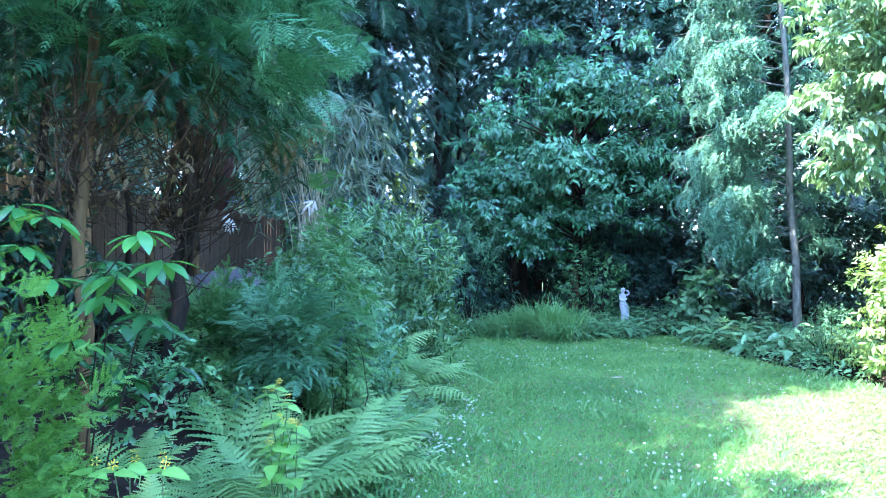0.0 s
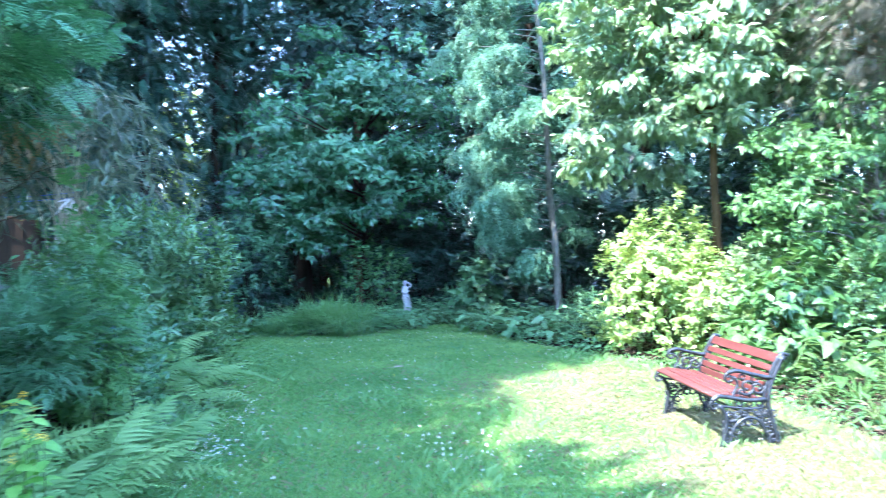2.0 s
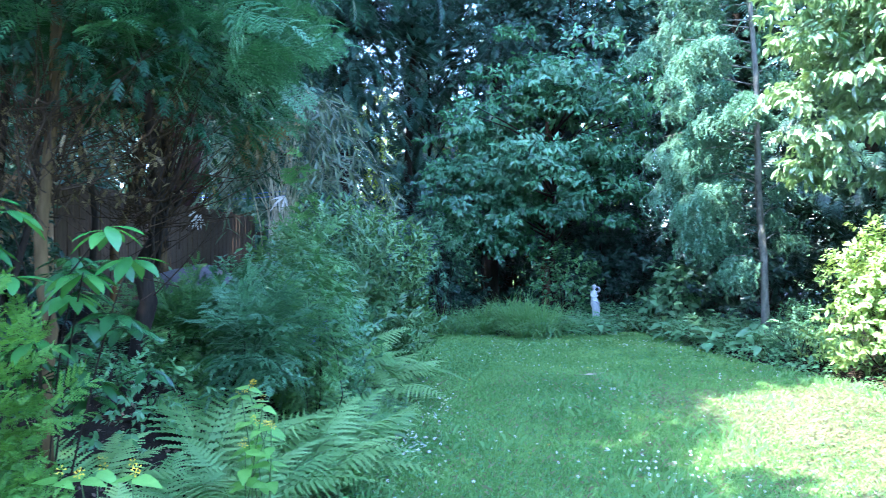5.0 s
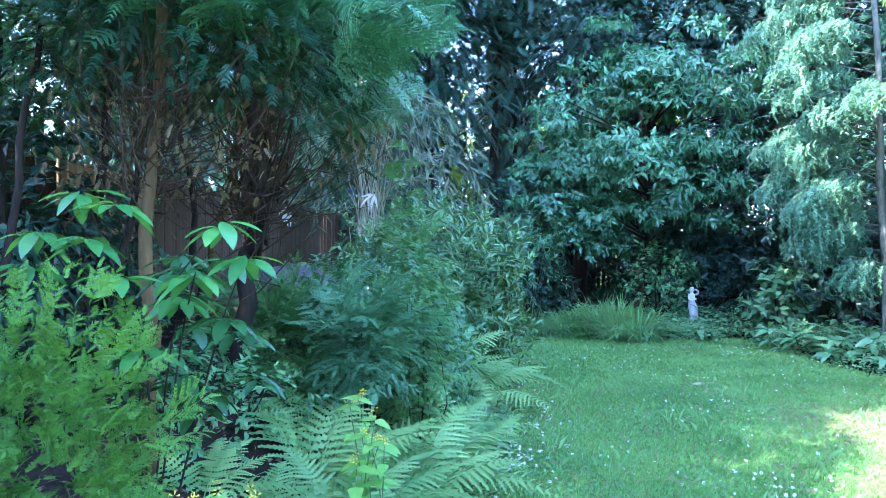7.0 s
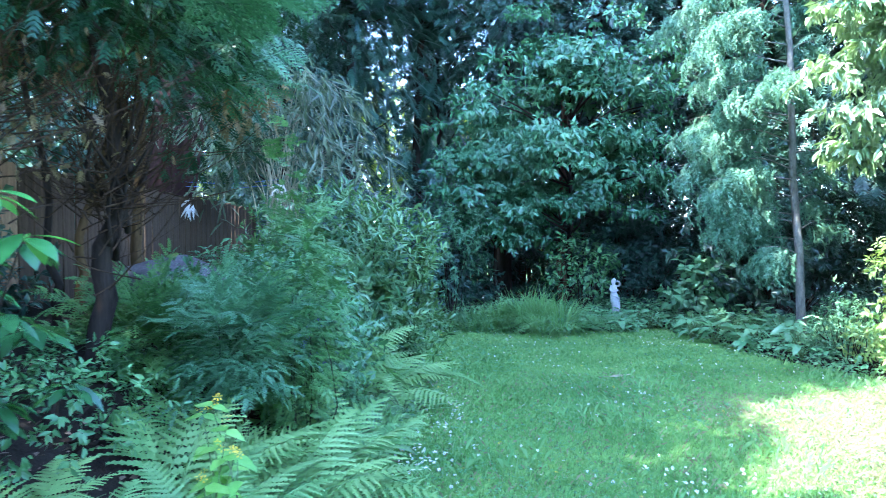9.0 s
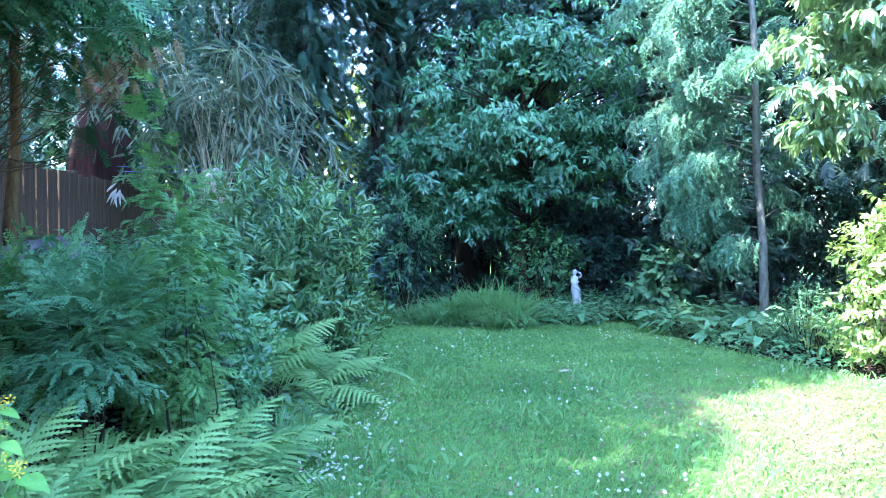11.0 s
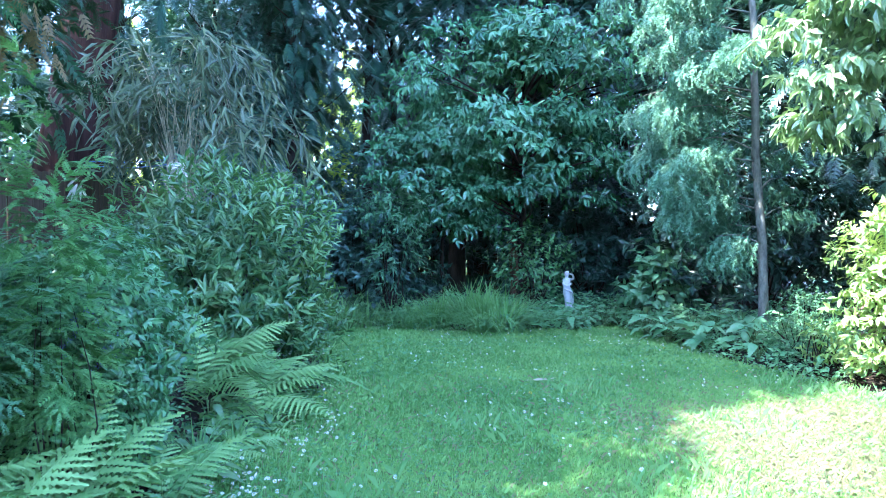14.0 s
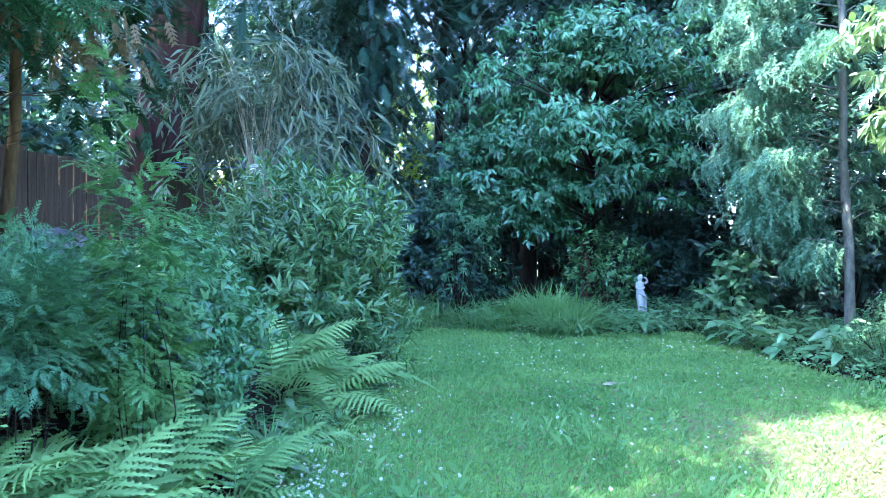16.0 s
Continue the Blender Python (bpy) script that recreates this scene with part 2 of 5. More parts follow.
L_WEEP = leaf_mat("weeping_needles", (0.03, 0.09, 0.052), (0.12, 0.25, 0.13), 0.55, 0.2, (0.22, 0.44, 0.22), 1.0, spec=0.35)
L_BAMBOO = leaf_mat("bamboo_leaves", (0.012, 0.03, 0.016), (0.15, 0.2, 0.1), 0.4, 0.22, (0.25, 0.35, 0.12), 1.6)
# Very bright yellow-green: the sunlight on the far trees is put into this colour
L_FAR = leaf_mat("far_leaves_painted_sunlit", (0.2, 0.30, 0.03), (0.5, 0.58, 0.08), 0.5, 0.4, (0.55, 0.65, 0.08), 0.5)
L_BROWN = leaf_mat("brownish_conifer", (0.05, 0.055, 0.036), (0.17, 0.165, 0.11), 0.6, 0.15, (0.15, 0.2, 0.08), 1.0, spec=0.2)
L_DEAD = leaf_mat("dead_sprays", (0.06, 0.04, 0.015), (0.17, 0.12, 0.045), 0.7, 0.3, (0.4, 0.35, 0.1), 2.0)
L_MOSS = leaf_mat("litter", (0.07, 0.05, 0.03), (0.22, 0.15, 0.09), 0.8, 0.1, (0.2, 0.14, 0.05), 2.0)
L_LILY = leaf_mat("lily_blades", (0.0263, 0.0825, 0.0188), (0.0975, 0.188, 0.0525), 0.4, 0.25, (0.25, 0.42, 0.08), 1.5)
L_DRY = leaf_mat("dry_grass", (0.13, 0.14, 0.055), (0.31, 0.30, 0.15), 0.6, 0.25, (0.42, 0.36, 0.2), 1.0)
L_PALE = leaf_mat("pale_small_leaves", (0.06, 0.14, 0.045), (0.26, 0.38, 0.18), 0.4, 0.3, (0.35, 0.5, 0.2), 2.0)
PALE_DRY = leaf_mat("bleached_leaves", (0.5, 0.47, 0.38), (0.72, 0.69, 0.6), 0.6, 0.25, (0.6, 0.55, 0.4), 3.0)
PETAL_W = leaf_mat("white_petals", (0.72, 0.72, 0.7), (0.85, 0.85, 0.84), 0.6, 0.2, (0.8, 0.8, 0.78), 3.0)
PETAL_Y = leaf_mat("yellow_petals", (0.75, 0.5, 0.02), (0.85, 0.68, 0.06), 0.6, 0.2, (0.8, 0.6, 0.05), 3.0)
PETAL_P = leaf_mat("pink_petals", (0.6, 0.25, 0.36), (0.75, 0.45, 0.52), 0.6, 0.2, (0.7, 0.4, 0.5), 3.0)
PETAL_V = leaf_mat("violet_petals", (0.12, 0.12, 0.5), (0.22, 0.2, 0.62), 0.6, 0.2, (0.3, 0.25, 0.7), 3.0)

# ---- small templates: y runs along the leaf, z is its upper side ----


def leaf_shape(width=0.36, fold=0.10, bend=-0.18, rows=4, blunt=0.5):
    ys = np.linspace(0, 1, rows + 1)
    v, f = [], []
    for y in ys:
        w = width * 0.5 * math.sin(math.pi * y ** blunt) ** 0.8 if 0 < y < 1 else 0.012
        z = bend * y * y
        v += [(-w, y, z + fold * w * 2), (0, y, z), (w, y, z + fold * w * 2)]
    for i in range(rows):
        a = i * 3
        for k in (0, 1):
            f += [(a + k, a + k + 1, a + k + 4), (a + k, a + k + 4, a + k + 3)]
    return np.array(v), np.array(f)


def small_leaf(width=0.45, fold=0.15, bend=-0.15):
    """Six triangles."""
    w = width / 2
    v = [(0, 0, 0), (-w, 0.4, fold * w), (0, 0.45, bend * 0.2), (w, 0.4, fold * w), (-w * 0.6, 0.75, bend * 0.5 + fold * w * 0.6), (w * 0.6, 0.75, bend * 0.5 + fold * w * 0.6), (0, 1, bend)]
    f = [(0, 2, 1), (0, 3, 2), (1, 2, 4), (2, 3, 5), (2, 6, 4), (2, 5, 6)]
    return np.array(v), np.array(f)


def spray_shape(pairs=9, sub=2, spread=0.42, curl=-0.25, wide=0.022, seed=1):
    """A flat scaly spray: an axis, side shoots, and shoots on those."""
    r = np.random.default_rng(seed)
    v, f = [], []

    def shoot(p, q, w):
        d = unit(np.array(q) - np.array(p))
        s = np.array([-d[1], d[0], 0]) * w
        k = len(v)
        v.extend([tuple(np.array(p) + s), tuple(np.array(p) - s), tuple(q)])
        f.append((k, k + 1, k + 2))

    def lift(x, y):
        return (x, y, curl * y * y - 0.35 * x * x)
    shoot(lift(0, 0), lift(0, 1), 0.012)
    for i in range(pairs):
        y = 0.10 + 0.86 * i / pairs
        ln = spread * (1 - 0.75 * (i / pairs)) * (0.55 + 0.45 * min(1, i / 2)) * r.uniform(0.8, 1.15)
        for s in (-1, 1):
            e = (s * ln * 0.75, y + ln * 0.66)
            shoot(lift(0, y), lift(*e), wide)
            for j in range(sub):
                u = 0.3 + 0.6 * j / max(sub, 1)
                b = (e[0] * u, y + (e[1] - y) * u)
                l2 = ln * 0.42 * (1 - 0.5 * u)
                shoot(lift(*b), lift(b[0] + s * l2 * 0.95, b[1] + l2 * 0.15), wide * 0.7)
                shoot(lift(*b), lift(b[0] + s * l2 * 0.1, b[1] + l2), wide * 0.7)
    return np.array(v), np.array(f)


def plume_shape(fans=7, seed=1, droop=0.3, wide=0.05, sub=1, spread=0.42, ahead=0.75):
    """A feathery branch tip: an axis with flat fans set to both sides, whose points hang."""
    r = np.random.default_rng(seed)
    spray = spray_shape(6, sub, 0.42, -0.45, wide, seed + 40)
    bits = [sweep([(0, y, 0.12 * y - droop * y * y) for y in (0, 0.35, 0.7, 1.0)], [0.009, 0.007, 0.004, 0.002], 3)]
    for i in range(fans):
        u = 0.16 + 0.78 * i / fans
        ln = spread * (1 - 0.55 * u) * r.uniform(0.85, 1.15)
        p = np.array([[0, u, 0.12 * u - droop * u * u]])
        for s in (-1, 1):
            f = unit(np.array([[s * 0.85, ahead + 0.2 * r.normal(), 0.14 + 0.12 * r.normal()]]))
            bits.append(strewn(*spray, basis(f, np.array([[0.2 * r.normal(), -0.15, 1.0]])) * ln, p))
    bits.append(strewn(*spray, basis(np.array([[0, 1.0, 0.1 - 1.6 * droop]]), np.array([[0, 0.2, 1.0]])) * 0.34, np.array([[0, 0.86, 0.103 - droop * 0.74]])))
    return joined(bits)


def frond_shape(pairs=19, teeth=6, seed=2, droop=0.45, wide=0.25):
    """A fern frond a metre long: an arching rib, pinnae in pairs, each toothed down both sides."""
    r = np.random.default_rng(seed)
    v, f = [], []

    def rib(y):
        return np.array([0.04 * math.sin(3 * y + seed), y * (1 - 0.12 * y), 0.35 * y - droop * 1.25 * y ** 2.2])
    pts = [rib(y) for y in np.linspace(0, 1, 9)]
    tv, tf = sweep(pts, np.linspace(0.007, 0.001, 9), 4)
    v += [tuple(p) for p in tv]
    f += [tuple(t) for t in tf]
    for i in range(pairs):
        u = i / pairs
        y = 0.16 + 0.83 * u ** 0.92
        ln = wide * (min(1, 0.72 + 1.4 * u) * (1 - u ** 1.5) + 0.05) * r.uniform(0.88, 1.1)
        p0 = rib(y)
        tilt = r.uniform(-0.18, 0.05)
        for s in (-1, 1):
            d = unit(np.array([s * 1.0, 0.32 + 0.35 * u, tilt + r.uniform(-0.05, 0.05)]))
            side = unit(np.array([-s * d[1], s * d[0], 0.12 * s * r.uniform(-1, 1)]))
            bow = r.uniform(0.1, 0.45)
            w0 = 0.013 * (0.4 + 0.6 * ln / wide)
            q = [p0 + d * ln * k + np.array([0, 0, -bow * ln * k * k]) for k in (0, 0.55, 1.04)]
            k = len(v)
            v += [tuple(q[0] - side * w0), tuple(q[0] + side * w0), tuple(q[1] - side * w0 * 0.7), tuple(q[1] + side * w0 * 0.7), tuple(q[2])]
            f += [(k, k + 1, k + 3), (k, k + 3, k + 2), (k + 2, k + 3, k + 4)]
            for j in range(teeth):
                a, b = j / teeth, (j + 1.25) / teeth
                w = 0.030 * (1 - 0.75 * a) * (0.5 + 0.5 * ln / wide)
                q0 = p0 + d * ln * a + np.array([0, 0, -bow * ln * a * a])
                q1 = p0 + d * ln * min(b, 1.05) + np.array([0, 0, -bow * ln * b * b])
                for g in (-1, 1):
                    k = len(v)
                    tip = q0 * 0.45 + q1 * 0.55 + side * g * w + d * ln * 0.045
                    v += [tuple(q0), tuple(q1), tuple(tip)]
                    f.append((k, k + 1, k + 2) if g > 0 else (k, k + 2, k + 1))
    return np.array(v), np.array(f)


def strand_shape(n=20, seed=3, droop=1.15):
    """A hanging shoot dressed in needles."""
    r = np.random.default_rng(seed)
    v, f = [], []
    for i in range(n):
        y = i / n
        p = np.array([0.02 * math.sin(5 * y), y * (1 - 0.45 * droop * y), -0.55 * droop * y * y])
        a = r.uniform(0, 2 * math.pi)
        d = unit(np.array([math.cos(a), 0.9, math.sin(a) * 0.6 - 0.3])) * (0.20 * (1 - 0.45 * y))
        s = np.array([0.034, 0.0, 0.02])
        k = len(v)
        v += [tuple(p - s), tuple(p + s), tuple(p + d)]
        f.append((k, k + 1, k + 2))
    k = len(v)
    v += [(-0.006, 0, 0), (0.006, 0, 0), (0, 1 - 0.45 * droop, -0.55 * droop)]
    f.append((k, k + 1, k + 2))
    return np.array(v), np.array(f)


T_SMALL = small_leaf()
T_LAUREL = small_leaf(0.4, 0.2, -0.22)
T_WILLOW = small_leaf(0.24, 0.15, -0.12)
T_NARROW = small_leaf(0.2, 0.12, -0.1)
T_FLAKE = (np.array([(0, 0, 0), (-0.24, 0.48, 0.08), (0.24, 0.48, 0.08), (0, 1, -0.1), (0, 0.5, 0)]), np.array([(0, 4, 1), (0, 2, 4), (1, 4, 3), (4, 2, 3)]))
T_CHIP = (np.array([(0, 0, 0), (-0.26, 0.5, 0.1), (0.26, 0.5, 0.02), (0, 1, -0.1)]), np.array([(0, 2, 1), (1, 2, 3)]))
T_BROAD = leaf_shape(0.62, 0.08, -0.22, 4, 0.42)
T_SPRAY = [spray_shape(8, 1, seed=s, wide=0.028) for s in (1, 2, 3)]
T_SPRAY_FAN = [spray_shape(5, 0, 0.55, seed=s, wide=0.085, curl=-0.3) for s in (14, 15, 16)]
T_SPRAY_FAR = [spray_shape(7, 0, 0.45, seed=s, wide=0.055) for s in (7, 8, 9)]
T_STRAND = [strand_shape(seed=s) for s in (3, 4, 5)]
T_PLUME = [plume_shape(6, s, 0.1 + 0.1 * (s - 21), 0.042, 1, 0.55, 0.4) for s in (21, 22, 23)]
T_PLUME_SMALL = [plume_shape(4, s, 0.12 + 0.1 * (s - 24), 0.06, 1, 0.55) for s in (24, 25, 26)]
T_FROND = [frond_shape(16, 7, 2, 0.42, 0.25), frond_shape(15, 7, 5, 0.55, 0.23), frond_shape(17, 7, 8, 0.34, 0.26), frond_shape(15, 7, 11, 0.68, 0.25)]


# ---- crowns ----
def sphere_dirs(n, r):
    return unit(r.normal(size=(n, 3)))


def lumpy(d, seed, amp=0.16):
    s = seed * 1.7
    return 1 + amp * (np.sin(4.1 * d[:, 0] + s) * np.sin(3.7 * d[:, 1] + 2.1 * s) + 0.8 * np.sin(7.3 * d[:, 2] + 3 * d[:, 0] + s) + 0.5 * np.sin(11 * d[:, 1] - 9 * d[:, 2] + s))


def crown_points(n, c, rad, seed, depth=0.55, low=-1.0, high=1.0, amp=0.16, clump=0.0):
    """Places in the outer part of an uneven ellipsoid, and the way outward there."""
    r = np.random.default_rng(seed)
    d = sphere_dirs(n * 3, r)
    d = d[(d[:, 2] >= low) & (d[:, 2] <= high)][:n]
    if clump:
        g = np.sin(9 * d[:, 0] + seed) * np.sin(8 * d[:, 1] + 2 * seed) * np.sin(10 * d[:, 2])
        d = d[g > -clump - 0.35 * r.random(len(g))]
    u = (1 - depth * r.random(len(d)) ** 1.6) * lumpy(d, seed, amp)
    p = np.asarray(c) + d * np.asarray(rad) * u[:, None]
    return p, unit(d / np.asarray(rad))


def pad_points(pads, per, c, rad, seed, size=0.5, low=-0.9, depth=0.45, amp=0.16):
    """Leaf places gathered on flat drooping pads of foliage, with dark room between the pads."""
    r = np.random.default_rng(seed)
    pc, po = crown_points(pads, c, np.asarray(rad) * 0.93, seed, depth, low, amp=amp)
    s = size * r.uniform(0.6, 1.35, len(pc))
    P, O, S = np.repeat(pc, per, 0), np.repeat(po, per, 0), np.repeat(s, per)[:, None]
    n = len(P)
    a, k = r.uniform(0, 2 * np.pi, n), np.sqrt(r.random(n))
    d = np.stack([k * np.cos(a), k * np.sin(a), 0.10 * r.normal(size=n) - 0.42 * k * k], -1)
    level = unit(O * np.array([1, 1, 0.3]) + 1e-6)
    q = P + (d + 0.35 * level * (k * k)[:, None]) * S
    return q, unit(d * np.array([1, 1, 0.4]) + 0.5 * level + np.array([0, 0, 0.05]))


def leafed(p, out, m, twig, size, template, seed, droop=0.3, lift=0.2, spread=0.9, jitter=0.35):
    """Leaves set round short twigs that grow from places p outward."""
    r = np.random.default_rng(seed)
    n = len(p)
    t = unit(out + r.normal(scale=0.45, size=(n, 3)) + np.array([0, 0, lift]))
    k = np.tile((np.arange(m) + 0.5) / m, n)
    P, T, O = np.repeat(p, m, 0), np.repeat(t, m, 0), np.repeat(out, m, 0)
    side = unit(np.cross(T, r.normal(size=(n * m, 3))))
    f = unit(T * (0.35 + 0.5 * k[:, None]) + side * spread + np.array([0, 0, -droop]))
    up = unit(np.array([0, 0, 0.8]) + 0.7 * O + r.normal(scale=0.35, size=(n * m, 3)))
    s = size * (1 + jitter * r.uniform(-1, 1, n * m))
    return strewn(*template, basis(f, up) * s[:, None, None], P + T * (twig * k)[:, None])


def sprayed(p, out, size, templates, seed, droop=0.25, flat=0.9, jitter=0.4, rand=0.35):
    """Flat sprays that reach outward and hang a little."""
    r = np.random.default_rng(seed)
    f = unit(out + r.normal(scale=rand, size=p.shape) + np.array([0, 0, -droop]))
    up = unit(np.array([0, 0, flat]) + 0.5 * out + r.normal(scale=0.4, size=p.shape))
    s = size * (1 + jitter * r.uniform(-1, 1, len(p)))
    R = basis(f, up) * s[:, None, None]
    k = len(templates)
    return joined([strewn(*templates[i], R[i::k], p[i::k]) for i in range(k)])


def boughs(foot, tips, r0, r1, seed, sag=0.1, sides=5, n=6):
    """Limbs that curve from places on a trunk to tips: one for each pair."""
    r = np.random.default_rng(seed)
    bits = []
    for a, b in zip(foot, tips):
        a, b = np.array(a, float), np.array(b, float)
        m = (a + b) / 2 + np.array([0, 0, -sag]) * np.linalg.norm(b - a) + r.normal(scale=0.06, size=3)
        bits.append(sweep(spline([a, m, b], n), np.linspace(r0, r1, n), sides))
    return bits


def trunk_of(pts, r0, r1, sides=12, n=14, wobble=0.015, seed=0):
    P = spline(pts, n)
    r = np.random.default_rng(seed)
    P[1:-1] += r.normal(scale=wobble, size=(n - 2, 3)) * np.array([1, 1, 0])
    rad = np.linspace(r0, r1, n)
    rad[0] *= 1.35
    return sweep(P, rad, sides)

# ---- the ground ----
def left_edge(y):
    return np.interp(y, [1, 3, 5, 6, 6.8, 7.8, 9.5, 12.5, 15], [-1.3, -0.9, -0.4, -0.42, -0.32, 0.0, 0.05, -0.45, -0.8])


def right_edge(y):
    return np.interp(y, [1, 3.2, 4.1, 4.8, 5.6, 8, 8.8, 9.6, 11.2, 12.7, 14.5], [4.6, 4.55, 4.8, 5.0, 5.2, 5.3, 5.1, 4.85, 4.65, 4.5, 4.3])


def far_edge(x):
    return 13.55 + 0.35 * np.sin(1.7 * np.asarray(x) + 0.6) + 0.15 * np.sin(4.9 * np.asarray(x))


def smooth(u):
    u = np.clip(u, 0, 1)
    return u * u * (3 - 2 * u)


def height(x, y):
    x, y = np.asarray(x, float), np.asarray(y, float)
    rise = np.interp(y, [0.5, 2.5, 4, 6.5, 9, 12, 20, 30], [0.0, 0.35, 0.6, 1.15, 0.85, 0.6, 0.5, 0.2])
    bank = rise * smooth((left_edge(y) - 0.05 - x) / 1.75) * smooth((12 + x) / 4)
    bed = 0.16 * smooth((x - right_edge(y)) / 0.8) * smooth((16 - x) / 4)
    back = 0.18 * smooth((y - far_edge(x)) / 1.2) * smooth((30 - y) / 6)
    bump = 0.012 * np.sin(2.3 * x + 1.1 * y) + 0.01 * np.sin(1.7 * y - 2.9 * x)
    return bank + np.maximum(bed, back) + bump


def axis_of(lo, hi, step):
    core = np.arange(lo, hi + 1e-6, step)
    out = np.array([2, 6, 14, 40, 110, 350, 1200.0])
    return np.concatenate([(lo - out)[::-1], core, hi + out])


gx, gy = axis_of(-6, 11, 0.14), axis_of(-3, 20, 0.14)
GX, GY = np.meshgrid(gx, gy, indexing="ij")
gv = np.stack([GX, GY, height(GX, GY)], -1).reshape(-1, 3)
nx, ny = len(gx), len(gy)
ii, jj = np.meshgrid(np.arange(nx - 1), np.arange(ny - 1), indexing="ij")
q = (ii * ny + jj).ravel()
gf = np.concatenate([np.stack([q, q + ny, q + ny + 1], -1), np.stack([q, q + ny + 1, q + 1], -1)])
mid = gv[gf].mean(1)
grassy = (mid[:, 0] > left_edge(mid[:, 1])) & (mid[:, 0] < right_edge(mid[:, 1])) & (mid[:, 1] < far_edge(mid[:, 0]))
grassy |= (np.abs(mid[:, 0]) > 14) | (mid[:, 1] > 24) | (mid[:, 1] < -3.2)
ground = new("ground", tri_mesh("ground", (gv, gf), [SOIL, TURF], True, np.where(grassy, 1, 0)))
tagged(ground, "daisy-strewn back garden lawn with bare dark soil beds", "ground", kind="structure")


# ---- lawn cover ----
def scatter(n, y0, y1, seed, x0=-1.5, x1=5.6, ragged=0.12):
    r = np.random.default_rng(seed)
    x, y = r.uniform(x0, x1, n), r.uniform(y0, y1, n)
    e = ragged * r.normal(size=n)
    ok = (x > left_edge(y) + e) & (x < right_edge(y) + e) & (y < far_edge(x) + 1.5 * e)
    x, y = x[ok], y[ok]
    return np.stack([x, y, height(x, y)], -1)


def blades(P, hgt, wid, seed, lean=0.5):
    r = np.random.default_rng(seed)
    n = len(P)
    a = r.uniform(0, 2 * np.pi, n)
    d = np.stack([np.cos(a), np.sin(a), np.zeros(n)], -1)
    s = np.stack([-d[:, 1], d[:, 0], np.zeros(n)], -1)
    h = hgt * r.uniform(0.45, 1.3, n)
    w = wid * r.uniform(0.7, 1.3, n)
    k = lean * r.uniform(0.2, 1.4, n)
    up = np.array([0, 0, 1.0])
    b0, b1 = P - s * (w / 2)[:, None], P + s * (w / 2)[:, None]
    m = P + up * (h * 0.6)[:, None] + d * (h * k * 0.35)[:, None] + s * (w * 0.35)[:, None]
    t = P + up * (h * (1 - 0.25 * k))[:, None] + d * (h * k)[:, None]
    V = np.stack([b0, b1, m, t], 1).reshape(-1, 3)
    base = (np.arange(n) * 4)[:, None, None]
    F = (np.array([(0, 1, 2), (0, 2, 3)])[None] + base).reshape(-1, 3)
    return V, F


def dry_and_sunlit(x, y):
    """How thin and dry the turf is round the bench; cut to the sun patch, whose paleness it also paints."""
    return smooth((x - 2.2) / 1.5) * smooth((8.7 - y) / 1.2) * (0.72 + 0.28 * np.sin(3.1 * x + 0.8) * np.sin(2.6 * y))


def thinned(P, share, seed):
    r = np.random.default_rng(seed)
    return P[r.random(len(P)) > share * dry_and_sunlit(P[:, 0], P[:, 1])]


behind = scatter(38000, -3.5, 2.6, 10)
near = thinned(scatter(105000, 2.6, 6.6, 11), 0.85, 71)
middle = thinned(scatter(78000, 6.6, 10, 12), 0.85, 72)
distant = scatter(52000, 10, 14.3, 13)
lawn = new("lawn_grass", tri_mesh("lawn_grass", joined([blades(behind, 0.05, 0.008, 5, 0.7), blades(near, 0.05, 0.006, 1, 0.7), blades(middle, 0.055, 0.008, 2, 0.7), blades(distant, 0.06, 0.012, 3, 0.7)]), L_GRASS))
tagged(lawn, "short mown lawn grass, sunlit and shaded", "grass", kind="stuff")

tall = scatter(9000, 3, 9.6, 14)
tall = tall[(np.sin(tall[:, 0] * 3.1) * np.sin(tall[:, 1] * 2.3) > 0.45) | (tall[:, 0] > right_edge(tall[:, 1]) - 0.35)]
tuft = new("tall_grass", tri_mesh("tall_grass", blades(tall, 0.13, 0.005, 4, 0.6), L_LONG))
tagged(tuft, "longer unmown grass tufts along the lawn edge", "grass", kind="stuff")

T_CLOVER = joined([strewn(np.array([(0, 0, 0), (-0.45, 0.6, 0.12), (0, 1, 0.05), (0.45, 0.6, 0.12)]), np.array([(0, 3, 2), (0, 2, 1)]), basis(np.array([[math.cos(a), math.sin(a), 0]]), np.array([[0, 0, 1.0]])), np.zeros((1, 3))) for a in (0.3, 2.4, 4.5)])


def clovers(n, y0, y1, size, seed):
    P = scatter(n, y0, y1, seed)
    r = np.random.default_rng(seed + 50)
    keep = np.sin(1.9 * P[:, 0] + 0.7) * np.sin(1.3 * P[:, 1]) + 0.4 * r.normal(size=len(P)) > -0.25
    P = P[keep & (r.random(len(P)) > 0.8 * dry_and_sunlit(P[:, 0], P[:, 1]))]
    P[:, 2] += r.uniform(0.015, 0.045, len(P))
    up = unit(np.array([0, 0, 1.0]) + r.normal(scale=0.3, size=P.shape))
    f = unit(r.normal(size=P.shape) * np.array([1, 1, 0.1]))
    return strewn(*T_CLOVER, basis(f, up) * (size * r.uniform(0.6, 1.3, len(P)))[:, None, None], P)


clover = new("clover", tri_mesh("clover", joined([clovers(15000, 2.8, 7, 0.014, 21), clovers(10000, 7, 10, 0.018, 22), clovers(6500, 10, 14.4, 0.028, 23)]), L_CLOVER))
tagged(clover, "low clover and small weeds woven through the lawn", "clover", kind="stuff")


